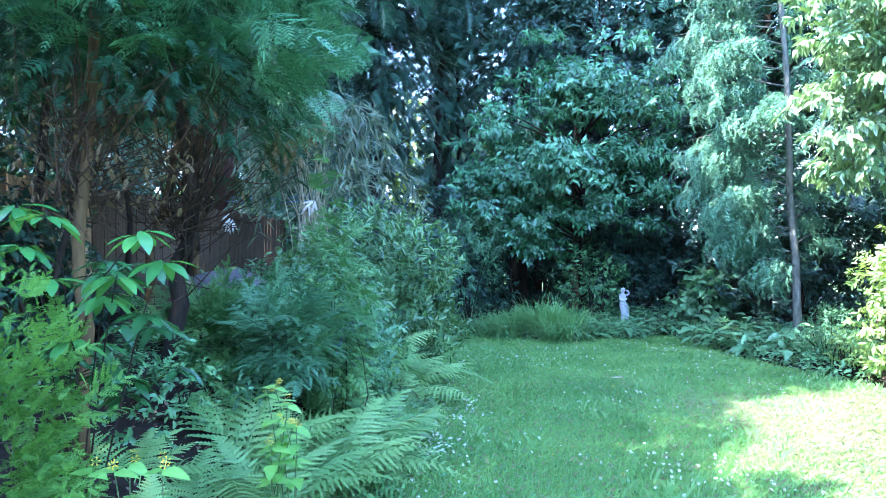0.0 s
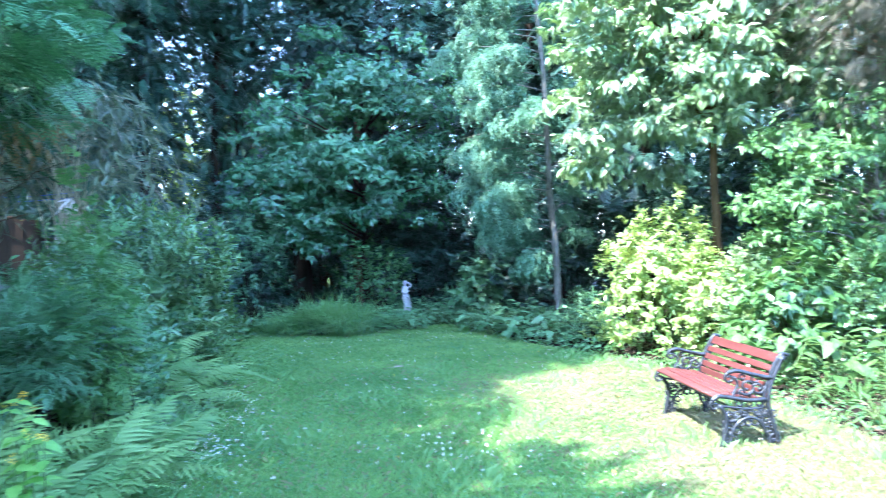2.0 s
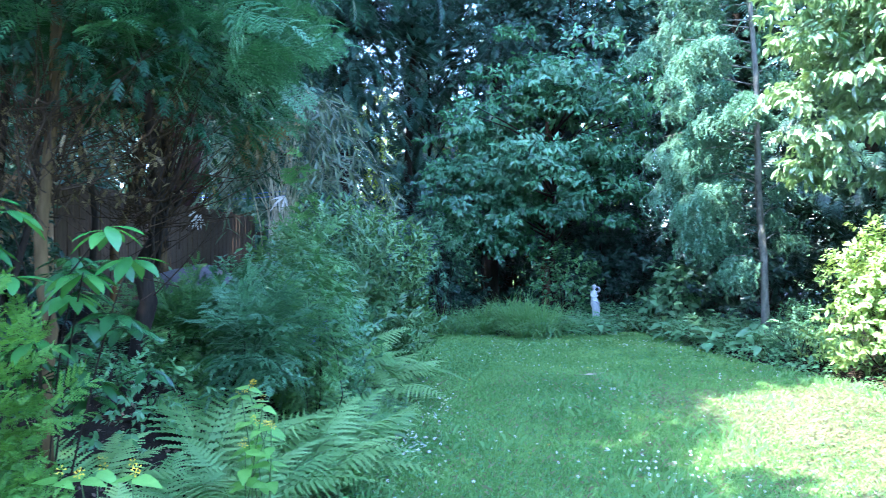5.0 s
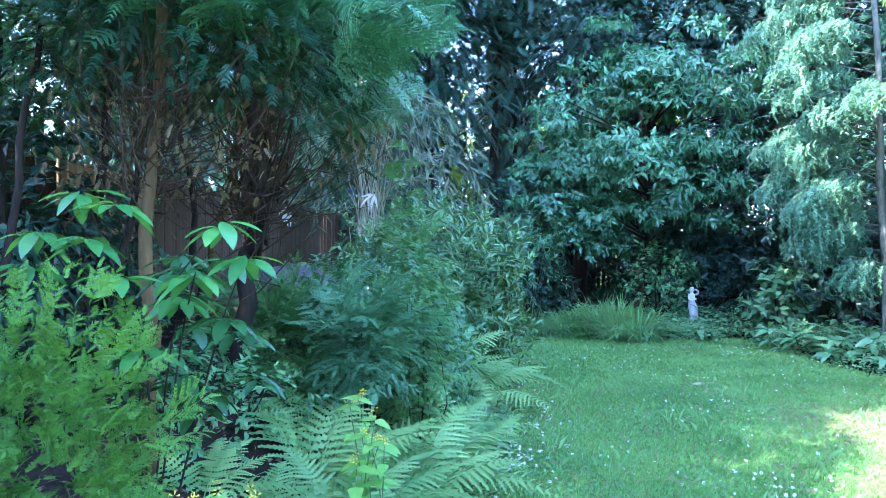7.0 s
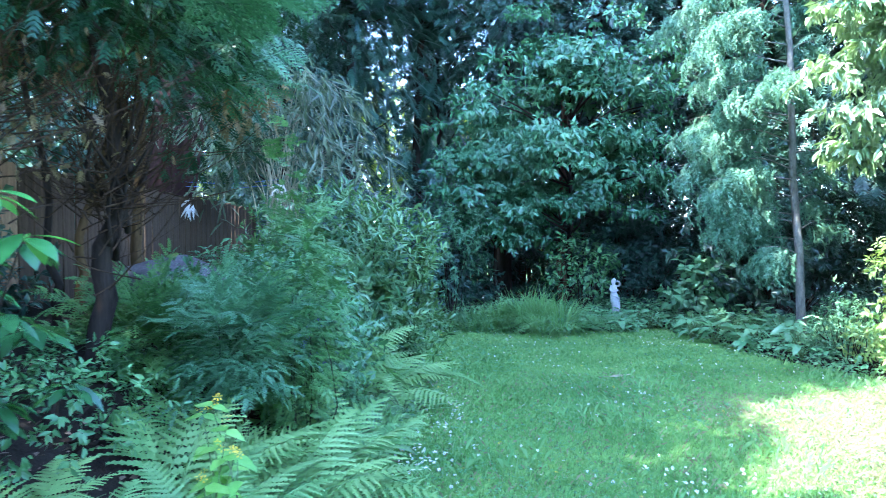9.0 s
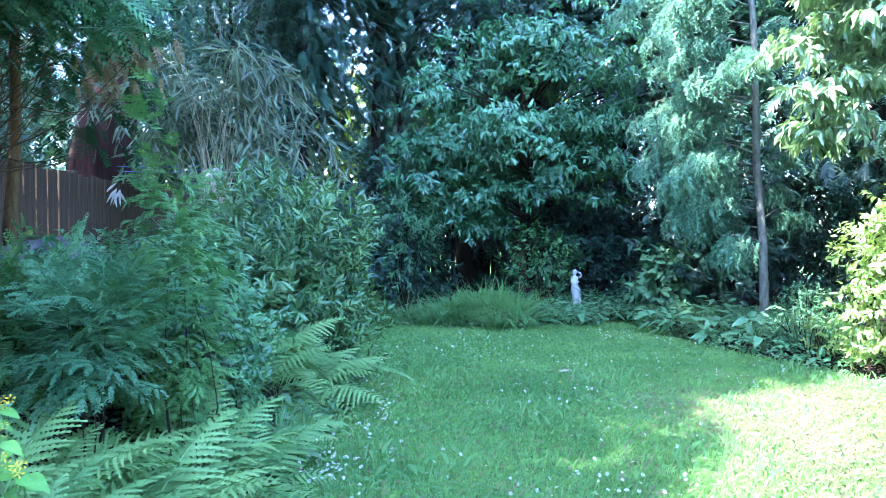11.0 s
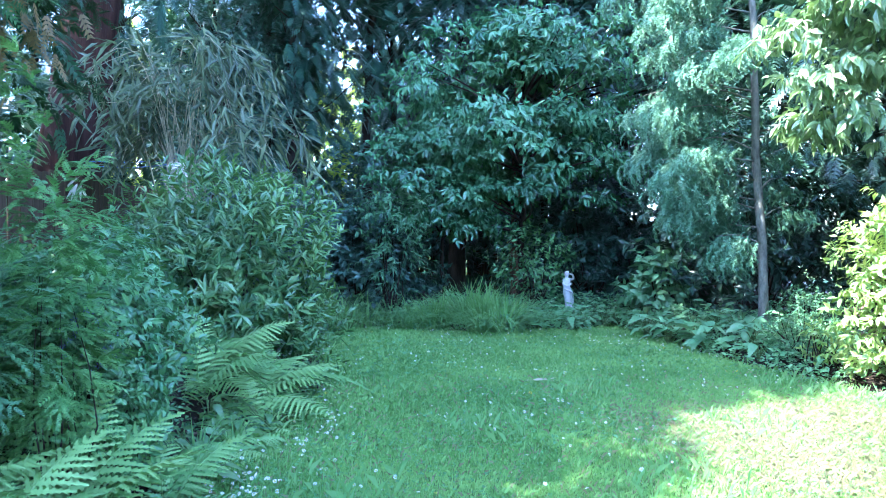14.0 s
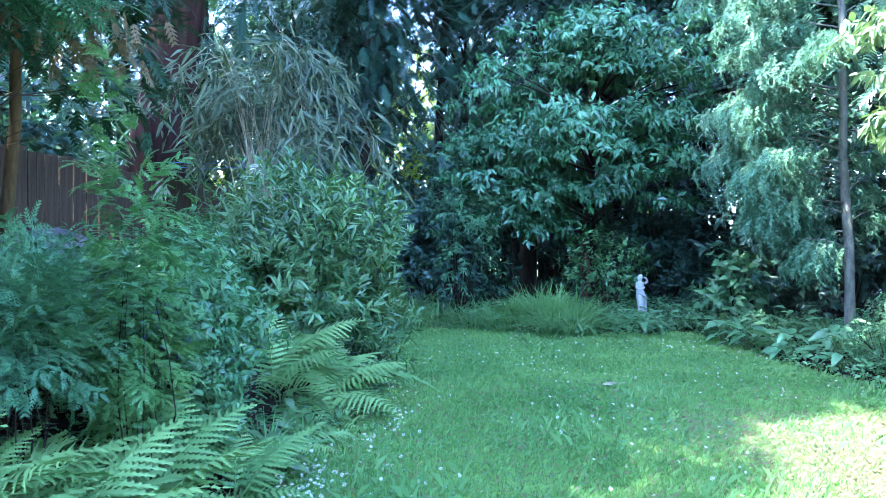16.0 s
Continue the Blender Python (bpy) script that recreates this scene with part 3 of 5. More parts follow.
def daisy_shape(petals=9):
    v, f = [], []
    for i in range(petals):
        a = 2 * math.pi * i / petals
        c, s = math.cos(a), math.sin(a)
        k = len(v)
        v += [(0.25 * c, 0.25 * s, 0.05), (c - 0.2 * s, s + 0.2 * c, 0.1), (c + 0.2 * s, s - 0.2 * c, 0.1)]
        f.append((k, k + 2, k + 1))
    return np.array(v), np.array(f)


def dome_shape(r=0.32):
    a = np.linspace(0, 2 * np.pi, 6, endpoint=False)
    v = np.concatenate([np.stack([r * np.cos(a), r * np.sin(a), np.full(6, 0.06)], -1), [(0, 0, 0.25)]])
    return v, np.array([(i, (i + 1) % 6, 6) for i in range(6)])


def flower_field(n, seed, size):
    r = np.random.default_rng(seed)
    P = scatter(n, 3, 13.6, seed, ragged=0.02)
    dense = np.sin(2.1 * P[:, 0] + 1.3 * P[:, 1]) * np.sin(1.2 * P[:, 1] - 0.8 * P[:, 0]) + 0.5 * r.normal(size=len(P)) > 0.15
    P = P[dense]
    P[:, 2] += r.uniform(0.035, 0.07, len(P))
    up = unit(np.array([0, -0.25, 1.0]) + r.normal(scale=0.3, size=P.shape))
    R = basis(unit(r.normal(size=P.shape)), up)
    return P, R * (size * r.uniform(0.7, 1.2, len(P)))[:, None, None]


dp, dr = flower_field(2600, 31, 0.0115)
rr = np.random.default_rng(33)
ex = np.concatenate([rr.normal([-0.05, 6.15, 0.05], [0.13, 0.2, 0.01], (60, 3)), rr.normal([0.1, 7.6, 0.05], [0.16, 0.5, 0.01], (70, 3)), rr.normal([1.9, 5.4, 0.05], [0.35, 0.35, 0.01], (55, 3))])
dp = np.concatenate([dp, ex])
dr = np.concatenate([dr, basis(unit(rr.normal(size=ex.shape)), unit(np.array([0, -0.3, 1]) + rr.normal(scale=0.3, size=ex.shape))) * 0.012])
dv, yv = strewn(*daisy_shape(), dr, dp), strewn(*dome_shape(), dr, dp)
sl = np.concatenate([np.zeros(len(dv[1])), np.ones(len(yv[1]))])
daisies = new("daisies", tri_mesh("daisies", joined([dv, yv]), [PETAL_W, PETAL_Y], slots=sl))
tagged(daisies, "scattered white daisies with yellow centres in the lawn", "flowers", kind="stuff")
bp_, br_ = flower_field(330, 37, 0.012)
buttercup = new("buttercups", tri_mesh("buttercups", strewn(*daisy_shape(6), br_, bp_), PETAL_Y))
tagged(buttercup, "small yellow buttercups dotted over the lawn", "flowers", kind="stuff")

# straw blades: real dry grass, packed densely to paint the sun patch paler too
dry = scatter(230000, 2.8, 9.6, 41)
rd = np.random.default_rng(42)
dry = dry[rd.random(len(dry)) < dry_and_sunlit(dry[:, 0], dry[:, 1]) + 0.04]
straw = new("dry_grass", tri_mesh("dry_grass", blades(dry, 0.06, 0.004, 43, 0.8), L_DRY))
tagged(straw, "dry straw-coloured grass in the thin lawn near the bench, also paling the sun patch", "grass", kind="stuff")

# a pale feather and a few fallen petals on the grass
feather = thing("feather", "pale grey feather lying on the lawn", "feather", (2.2, 9.1, 0.06))
part("vane", tri_mesh("vane", strewn(*leaf_shape(0.28, 0.1, 0.1, 5, 0.6), basis(np.array([[0.9, -0.3, 0.05]]), np.array([[0, -0.2, 1.0]])) * 0.24, np.array([[2.1, 9.13, 0.07]])), STRAW), feather)
part("quill", tri_mesh("quill", sweep([(2.04, 9.15, 0.066), (2.2, 9.1, 0.078), (2.32, 9.06, 0.075)], [0.003, 0.002, 0.001], 5), STRAW), feather)

# ---- plain unseen walls, added to close the garden and block low sky light ----
BRICK = rough_mat("plain_render", (0.25, 0.2, 0.17), (0.34, 0.28, 0.24), 3, rough=0.9, bump=0.3)
south_block_wall = new("wall_south", tri_mesh("wall_south", boxy(1.5, -3.9, 2.3, 20, 0.3, 5.0, 0.01), BRICK))
tagged(south_block_wall, "plain unseen wall added behind the start to block low sky light", "wall", kind="structure")
east_block_wall = new("wall_east", tri_mesh("wall_east", boxy(11.35, -0.3, 1.3, 0.3, 6.3, 3.0, 0.01), BRICK))
tagged(east_block_wall, "plain unseen side wall added to close the garden and block low sky light", "wall", kind="structure")

# ---- timber fence ----
FENCE_X = -3.45
fence = thing("fence", "weathered brown close-board timber fence with posts and rails", "fence", (FENCE_X, 9, 0), kind="structure")
board_me = [tri_mesh("board", boxy(0, 0, 0, 0.018, 0.118, 1.7, 0.003), m) for m in (BOARD, BOARD, BOARD_TAN)]
post_me = tri_mesh("post", joined([boxy(0, 0, 0.95, 0.09, 0.09, 1.95, 0.008), boxy(0, 0, 1.95, 0.11, 0.11, 0.05, 0.012)]), BOARD)
rail_me = tri_mesh("rail", boxy(0, 0, 0, 0.04, 1.8, 0.07, 0.006), BOARD)
fr = np.random.default_rng(3)
top = 2.28
for i in range(152):
    y = -3.4 + 0.128 * i
    z = top - 0.85 + 0.012 * fr.normal()
    pale = 5.6 < y < 7.2
    part("board", board_me[2 if pale else 0], fence, "", Matrix.Translation((0.0 + 0.008 * (i % 2), y - 9, z)) @ Matrix.Rotation(0.012 * fr.normal(), 4, "X"))
for i in range(11):
    y = -2.29 + 1.83 * i
    part("post", post_me, fence, "", Matrix.Translation((-0.08, y - 9, 0.35)))
    for z in (0.9, 1.95):
        part("rail", rail_me, fence, "", Matrix.Translation((-0.04, y - 9 + 0.9, z)))

# the back boundary, seen in slivers through the undergrowth
back_fence = thing("fence", "dark timber boundary fence behind the hedge", "fence", (0, 19.9, 0), kind="structure")
turned = Matrix.Rotation(radians(90), 4, "Z")
for i in range(150):
    part("board", board_me[0], back_fence, "", Matrix.Translation((-9 + 0.128 * i, 0.008 * (i % 2), 1.05 + 0.01 * fr.normal())) @ turned)
for i in range(11):
    part("post", post_me, back_fence, "", Matrix.Translation((-9 + 1.83 * i, 0.08, 0.05)))

# ---- the bench ----
def bench_end():
    """One ornate cast end, seen from the side in y and z."""
    def tube(p, r=0.013, n=16, flat=1.5):
        return sweep(spline([(0, a, b) for a, b in p], n), r, 6, flat)

    def ring(y, z, r, w=0.008):
        a = np.linspace(0, 2 * np.pi, 13)
        return sweep(np.stack([0 * a, y + r * np.cos(a), z + r * np.sin(a)], -1), w, 5, 1.5)

    def curl(y, z, r, turn, start):
        a = np.linspace(0, turn, 18)
        k = np.linspace(1, 0.25, 18)
        return sweep(np.stack([0 * a, y + r * k * np.cos(a + start), z + r * k * np.sin(a + start)], -1), 0.011, 5, 1.5)
    arm = [
        tube([(0.18, 0.56), (0.1, 0.575), (0.0, 0.60), (-0.1, 0.625), (-0.17, 0.61)], 0.017, 20),
        tube([(-0.12, 0.58), (-0.09, 0.52), (-0.12, 0.46), (-0.14, 0.42)], 0.012),
        curl(-0.155, 0.57, 0.042, 7.5, 1.6), curl(-0.02, 0.5, 0.07, 8, 3.6), curl(0.07, 0.49, 0.055, -8, 0.2), ring(0.045, 0.555, 0.025), ring(-0.055, 0.575, 0.02),
    ]
    uprights = [
        tube([(0.245, 0), (0.225, 0.06), (0.185, 0.2), (0.145, 0.36), (0.165, 0.5), (0.225, 0.64), (0.27, 0.73)], 0.019),
        tube([(0.15, 0.0), (0.145, 0.1), (0.1, 0.22), (0.1, 0.36), (0.135, 0.5), (0.2, 0.66), (0.262, 0.745), (0.30, 0.73)], 0.012),
        tube([(-0.235, 0), (-0.215, 0.08), (-0.19, 0.2), (-0.2, 0.3), (-0.245, 0.37)], 0.018),
        tube([(-0.155, 0), (-0.15, 0.1), (-0.12, 0.2), (-0.02, 0.265), (0.08, 0.23), (0.13, 0.12)], 0.012),
    ]
    rails = [
        tube([(-0.3, 0.40), (-0.24, 0.435), (-0.12, 0.415), (0.0, 0.395), (0.13, 0.40)], 0.018, 20),
        tube([(-0.26, 0.36), (-0.12, 0.345), (0.0, 0.33), (0.12, 0.34)], 0.010, 20),
        tube([(-0.235, 0.015), (-0.16, 0.01)], 0.014, 4), tube([(0.245, 0.015), (0.15, 0.01)], 0.014, 4),
    ]
    scrolls = [
        curl(-0.275, 0.365, 0.042, 7.5, 1.6), curl(0.283, 0.715, 0.03, 6, 0.3),
        curl(-0.05, 0.30, 0.04, 7, 0.0), curl(0.05, 0.30, 0.04, -7, 3.0),
        curl(-0.19, 0.1, 0.04, 7, 1.0), curl(0.185, 0.11, 0.045, -7, 1.0), curl(0.16, 0.29, 0.035, 7, 2.0), curl(-0.15, 0.27, 0.045, -7, 0.5),
    ]
    rings = [
        ring(-0.185, 0.165, 0.03), ring(0.17, 0.2, 0.028), ring(-0.01, 0.225, 0.025), ring(0.1, 0.3, 0.025), ring(-0.08, 0.375, 0.022), ring(0.0, 0.365, 0.02), ring(0.075, 0.37, 0.022),
        ring(0.125, 0.45, 0.022), ring(0.165, 0.555, 0.024), ring(0.215, 0.655, 0.022), ring(-0.06, 0.45, 0.025), ring(0.03, 0.43, 0.022),
    ]
    for i in range(4):
        z = 0.10 + 0.062 * i
        for y in np.arange(-0.19 + 0.03 * (i % 2), 0.19, 0.058):
            if i > 1 or abs(y) > 0.10:
                rings.append(ring(y, z, 0.025, 0.007))
    for z in (0.03, 0.07):
        rings += [ring(-0.195, z, 0.024, 0.007), ring(0.2, z, 0.024, 0.007)]
    for u in np.linspace(0, 1, 7):
        rings.append(ring(0.125 + 0.115 * u ** 1.3, 0.40 + 0.30 * u, 0.022, 0.007))
    return joined(uprights + rails + scrolls + rings), joined(arm)


bench_at = Matrix.Translation((4.03, 5.16, 0.0)) @ Matrix.Rotation(radians(-102.5), 4, "Z")
bench = tagged(new("garden_bench"), "red slatted garden bench with ornate black cast-iron ends", "bench")
bench.matrix_world = bench_at
end_vf, arm_vf = bench_end()
end_me, arm_me = tri_mesh("end_frame", end_vf, IRON, True), tri_mesh("armrest", arm_vf, IRON, True)
for x in (-0.585, 0.585):
    end = part("end_frame", end_me, bench, "black ornate cast-iron scrollwork end", Matrix.Translation((x, 0, 0)))
    part("armrest", arm_me, end, "scrolled cast-iron armrest", Matrix.Identity(4))
wide_slat = tri_mesh("slat", boxy(0, 0, 0, 1.19, 0.018, 0.075, 0.004), SLAT)
thin_slat = tri_mesh("slat", boxy(0, 0, 0, 1.19, 0.018, 0.05, 0.004), SLAT)
seat_slat = tri_mesh("slat", boxy(0, 0, 0, 1.19, 0.062, 0.022, 0.005), SLAT)
for k, (y, z, me, a) in enumerate([(0.243, 0.70, wide_slat, 24), (0.205, 0.622, thin_slat, 25), (0.172, 0.558, thin_slat, 24), (0.145, 0.494, thin_slat, 18), (0.128, 0.435, thin_slat, 8)]):
    part("back_slat", me, bench, "", pose(0, y, z, -a, 0, 0))
for y, z, a in [(-0.262, 0.437, 22), (-0.19, 0.445, -2), (-0.115, 0.437, -8), (-0.04, 0.426, -8), (0.035, 0.418, -4)]:
    part("seat_slat", seat_slat, bench, "", pose(0, y, z, a, 0, 0))
part("tie_rod", tri_mesh("tie_rod", sweep([(-0.585, 0, 0.27), (0, 0, 0.27), (0.585, 0, 0.27)], 0.008, 6, axis=(0, 0, 1)), IRON), bench, "", Matrix.Identity(4))


# ---- the statue ----
def statue_mesh():
    rings = [(0.0, 0.10, 0.10), (0.05, 0.10, 0.10), (0.055, 0.075, 0.07), (0.2, 0.06, 0.06), (0.38, 0.072, 0.068), (0.47, 0.088, 0.074), (0.55, 0.078, 0.066), (0.62, 0.06, 0.052), (0.7, 0.075, 0.058), (0.745, 0.08, 0.05), (0.765, 0.035, 0.035), (0.785, 0.03, 0.03), (0.81, 0.042, 0.045), (0.85, 0.046, 0.05), (0.88, 0.035, 0.038), (0.893, 0.008, 0.01)]
    v, f, s = [], [], 14
    for z, a, b in rings:
        sway = 0.022 * math.sin(z * 6.5)
        v += [(sway + a * math.cos(t), b * math.sin(t), z) for t in np.linspace(0, 2 * np.pi, s, endpoint=False)]
    for i in range(len(rings) - 1):
        for j in range(s):
            k = (j + 1) % s
            f += [(i * s + j, i * s + k, (i + 1) * s + k), (i * s + j, (i + 1) * s + k, (i + 1) * s + j)]
    body = (np.array(v), np.array(f))
    arm1 = sweep(spline([(0.07, 0, 0.73), (0.105, -0.03, 0.76), (0.08, -0.05, 0.82), (0.02, -0.05, 0.84)], 10), np.linspace(0.024, 0.016, 10), 8)
    arm2 = sweep(spline([(-0.07, 0, 0.73), (-0.10, -0.03, 0.65), (-0.03, -0.07, 0.62), (0.04, -0.06, 0.66)], 10), np.linspace(0.024, 0.016, 10), 8)
    drape = sweep(spline([(-0.08, -0.03, 0.56), (0.0, -0.09, 0.52), (0.09, -0.02, 0.47), (0.1, 0.0, 0.3), (0.09, 0.0, 0.08)], 12), np.linspace(0.018, 0.03, 12), 8)
    return joined([body, arm1, arm2, drape])


statue = new("statue", tri_mesh("statue", statue_mesh(), MARBLE, True))
statue.location, statue.rotation_euler = (3.56, 14.4, float(height(3.56, 14.4)) - 0.05), (0, 0, 0.3)
statue.scale = (0.92, 0.92, 0.92)
tagged(statue, "small white stone garden statue of a draped figure", "statue")


# ---- plant makers ----
def conifer(name, label, trunks, leaf, vf, bark=BARK, limbs=None, category="tree", extra=()):
    """A tree: trunk or trunks, limbs, crown."""
    foot = trunks[0][0][0]
    t = thing(name, label, category, foot)
    stems_ = [part("trunk", tri_mesh("trunk", trunk_of(pts, r0, r1), own[0] if own else bark, True), t) for pts, r0, r1, *own in trunks]
    for limb in limbs or ():
        part("limb", tri_mesh("limb", limb, bark, True), stems_[0])
    part("crown", tri_mesh("crown", vf, leaf), t)
    for nm, me, lab in extra:
        part(nm, me, t, lab)
    return t


def inner_twigs(c, rad, n, seed, root, r0=0.012, low=-0.6):
    p, _ = crown_points(n, c, np.asarray(rad) * 0.85, seed, 0.4, low)
    return joined(boughs([root] * len(p), p, r0, r0 * 0.25, seed, 0.05, 4, 5))


def shrub(name, label, c, rad, leaf, n, m, twig, size, template, seed, low=-0.85, droop=0.3, lift=0.3, stems=16, bark=BARK_DARK, depth=0.6, amp=0.16, clump=0.0, category="shrub"):
    z0 = float(height(c[0], c[1]))
    t = thing(name, label, category, (c[0], c[1], z0))
    p, o = crown_points(n, c, rad, seed, depth, low, amp=amp, clump=clump)
    keep = p[:, 2] > height(p[:, 0], p[:, 1]) + 0.03
    p, o = p[keep], o[keep]
    part("foliage", tri_mesh("foliage", leafed(p, o, m, twig, size, template, seed + 1, droop, lift), leaf), t)
    part("branchwork", tri_mesh("branchwork", inner_twigs(c, rad, stems, seed, (c[0], c[1], z0 - 0.05), 0.014), bark), t)
    return t


# ---- left side: the large cypress over the bed ----
LEVEL = np.array([1, 1, 0.35])
cc, cr = np.array([-2.6, 5.0, 4.4]), np.array([1.6, 1.8, 4.0])
p, o = crown_points(3200, cc, cr, 101, 0.6, -0.60, amp=0.10)
p2, o2 = crown_points(4600, (-2.15, 4.6, 3.25), (1.35, 1.25, 1.2), 102, 0.75, -0.78, 0.7, amp=0.12)
keep = p[:, 2] > 2.6
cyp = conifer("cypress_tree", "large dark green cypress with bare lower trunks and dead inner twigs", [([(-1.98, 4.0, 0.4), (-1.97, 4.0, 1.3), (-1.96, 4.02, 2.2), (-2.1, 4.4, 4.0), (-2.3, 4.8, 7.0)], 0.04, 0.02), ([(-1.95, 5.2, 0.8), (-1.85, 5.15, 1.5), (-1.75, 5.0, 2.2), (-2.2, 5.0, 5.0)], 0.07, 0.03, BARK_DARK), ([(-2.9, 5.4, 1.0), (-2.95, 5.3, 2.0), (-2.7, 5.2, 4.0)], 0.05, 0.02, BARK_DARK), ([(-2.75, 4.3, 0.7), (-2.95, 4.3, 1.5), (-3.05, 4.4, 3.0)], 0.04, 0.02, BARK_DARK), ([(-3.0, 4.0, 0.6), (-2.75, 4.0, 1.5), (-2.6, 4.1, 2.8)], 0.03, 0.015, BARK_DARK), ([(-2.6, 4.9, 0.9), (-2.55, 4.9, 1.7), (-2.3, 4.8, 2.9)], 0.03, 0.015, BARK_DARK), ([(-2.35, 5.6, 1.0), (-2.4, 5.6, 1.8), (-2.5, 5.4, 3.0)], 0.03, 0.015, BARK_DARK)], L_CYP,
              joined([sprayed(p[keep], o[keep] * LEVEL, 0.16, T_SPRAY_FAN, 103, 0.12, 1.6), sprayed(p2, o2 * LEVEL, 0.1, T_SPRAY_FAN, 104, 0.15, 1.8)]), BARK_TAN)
tipp, tipo = crown_points(620, (-2.12, 4.6, 3.3), (1.36, 1.25, 1.2), 105, 0.22, -0.62, 0.75, amp=0.14)
tipq, tipr = crown_points(420, cc, cr * np.array([0.98, 0.98, 1]), 106, 0.2, -0.5, amp=0.12)
tipp, tipo = np.concatenate([tipp, tipq[tipq[:, 2] > 2.7]]), np.concatenate([tipo, tipr[tipq[:, 2] > 2.7]])
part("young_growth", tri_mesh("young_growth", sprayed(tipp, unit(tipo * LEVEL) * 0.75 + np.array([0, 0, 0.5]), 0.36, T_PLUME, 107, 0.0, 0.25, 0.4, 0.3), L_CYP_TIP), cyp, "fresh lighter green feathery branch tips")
br = np.random.default_rng(9)
a0 = np.array([-1.97, 4.02, 2.1]) + br.normal(scale=(0.08, 0.1, 0.18), size=(150, 3))
a0 = np.concatenate([a0, np.array([-1.8, 5.05, 2.0]) + br.normal(scale=(0.1, 0.15, 0.22), size=(230, 3))])
a1 = a0 + np.array([0.08, 0.0, 0.42]) + br.normal(scale=(0.36, 0.32, 0.2), size=(380, 3))
part("twig_tangle", tri_mesh("twig_tangle", joined(boughs(a0, a1, 0.005, 0.001, 8, 0.06, 4, 6)), TWIG), cyp, "bare tan dead twigs")
b0 = np.array([-1.8, 5.1, 1.7]) + br.normal(scale=(0.05, 0.05, 0.2), size=(12, 3))
b1 = np.array([-1.6, 4.9, 2.45]) + br.normal(scale=(0.22, 0.3, 0.15), size=(12, 3))
for limb in boughs(b0, b1, 0.02, 0.004, 12, 0.12, 5, 7):
    part("limb", tri_mesh("limb", limb, BARK_DARK, True), cyp)
dp_ = np.array([-1.95, 4.15, 2.25]) + br.normal(scale=(0.28, 0.22, 0.18), size=(420, 3))
part("withered_foliage", tri_mesh("withered_foliage", sprayed(dp_, unit(br.normal(size=dp_.shape) * np.array([1, 1, 0.3])), 0.05, T_SPRAY_FAN, 15, 0.9), L_DEAD), cyp, "brown withered hanging sprays")
hang = np.array([-1.25, 6.0, 2.62]) + br.normal(scale=(0.10, 0.2, 0.16), size=(60, 3))
part("withered_foliage", tri_mesh("withered_foliage", sprayed(hang, unit(np.tile([0.2, 0, -1.0], (60, 1))), 0.12, T_SPRAY_FAN, 16, 0.9), L_DEAD), cyp, "brown withered hanging sprays")

# second cypress along the fence, whose skirts hang lower
p, o = crown_points(3400, (-2.35, 6.9, 4.4), (1.25, 1.3, 2.3), 111, 0.6, -0.85, amp=0.14)
conifer("cypress_tree", "dark green cypress with drooping blue-green lower sprays", [([(-2.2, 6.6, 1.0), (-2.25, 6.7, 2.0), (-2.35, 6.9, 6.2)], 0.06, 0.02), ([(-2.55, 6.3, 1.0), (-2.5, 6.4, 1.9), (-2.3, 6.8, 3.2)], 0.04, 0.02)], L_CYP, joined([sprayed(p, o * LEVEL, 0.17, T_SPRAY_FAN, 112, 0.3, 1.4), sprayed(p[:260], o[:260] * LEVEL, 0.4, T_PLUME, 113, 0.25, 1.0)]), BARK_TAN)

# the redwood, and unseen conifers added over the fence to shade the lawn
def tall_tree(name, label, foot, hgt, r0, c, rad, seed, n, leaf=L_CYP, bark=BARK_RED, size=0.7, lean=(0, 0), low=-1.0, depth=0.7, kit=T_SPRAY_FAR):
    x, y = foot
    z0 = float(height(x, y)) - 0.1
    tip = (x + lean[0], y + lean[1], hgt)
    p, o = crown_points(n, c, rad, seed, depth, low, amp=0.2)
    q = np.random.default_rng(seed).choice(len(p), 40)
    w = np.clip((p[q, 2] - z0) / (hgt - z0) - 0.06, 0.2, 0.95)[:, None]
    root = np.array([x, y, z0]) * (1 - w) + np.array(tip) * w
    return conifer(name, label, [([(x, y, z0), (x + lean[0] * 0.4, y + lean[1] * 0.4, z0 + hgt * 0.4), tip], r0, r0 * 0.25)], leaf, sprayed(p, o, size, kit, seed + 1, 0.4), bark, boughs(root, p[q], r0 * 0.14, 0.008, seed, 0.1, 5, 6))


tall_tree("redwood_tree", "tall conifer with a thick red-brown fibrous trunk", (-4.52, 13.0), 17, 0.52, (-3.0, 13.2, 11.5), (3.3, 3.4, 6.0), 121, 4200, L_DARK, BARK_RED, 0.55, (2.7, 0))
tall_tree("shade_conifer", "tall dark conifer added out of view behind the timber fence to shade the lawn", (-4.9, 6.4), 16, 0.3, (-4.7, 6.3, 10.8), (2.0, 2.0, 5.4), 131, 3000, L_DARK, BARK_DARK, 0.7)
tall_tree("shade_conifer", "tall dark conifer added out of view behind the timber fence to shade the lawn", (-5.6, 9.9), 17, 0.3, (-5.3, 9.9, 11.4), (2.5, 2.5, 6.0), 133, 3000, L_DARK, BARK_DARK, 0.7)
tall_tree("shade_conifer", "tall dark conifer added out of view behind the timber fence to shade the lawn", (-5.2, 1.2), 10.2, 0.25, (-4.7, 1.0, 7.3), (2.1, 1.9, 2.9), 135, 1700, L_DARK, BARK_DARK, 0.6)

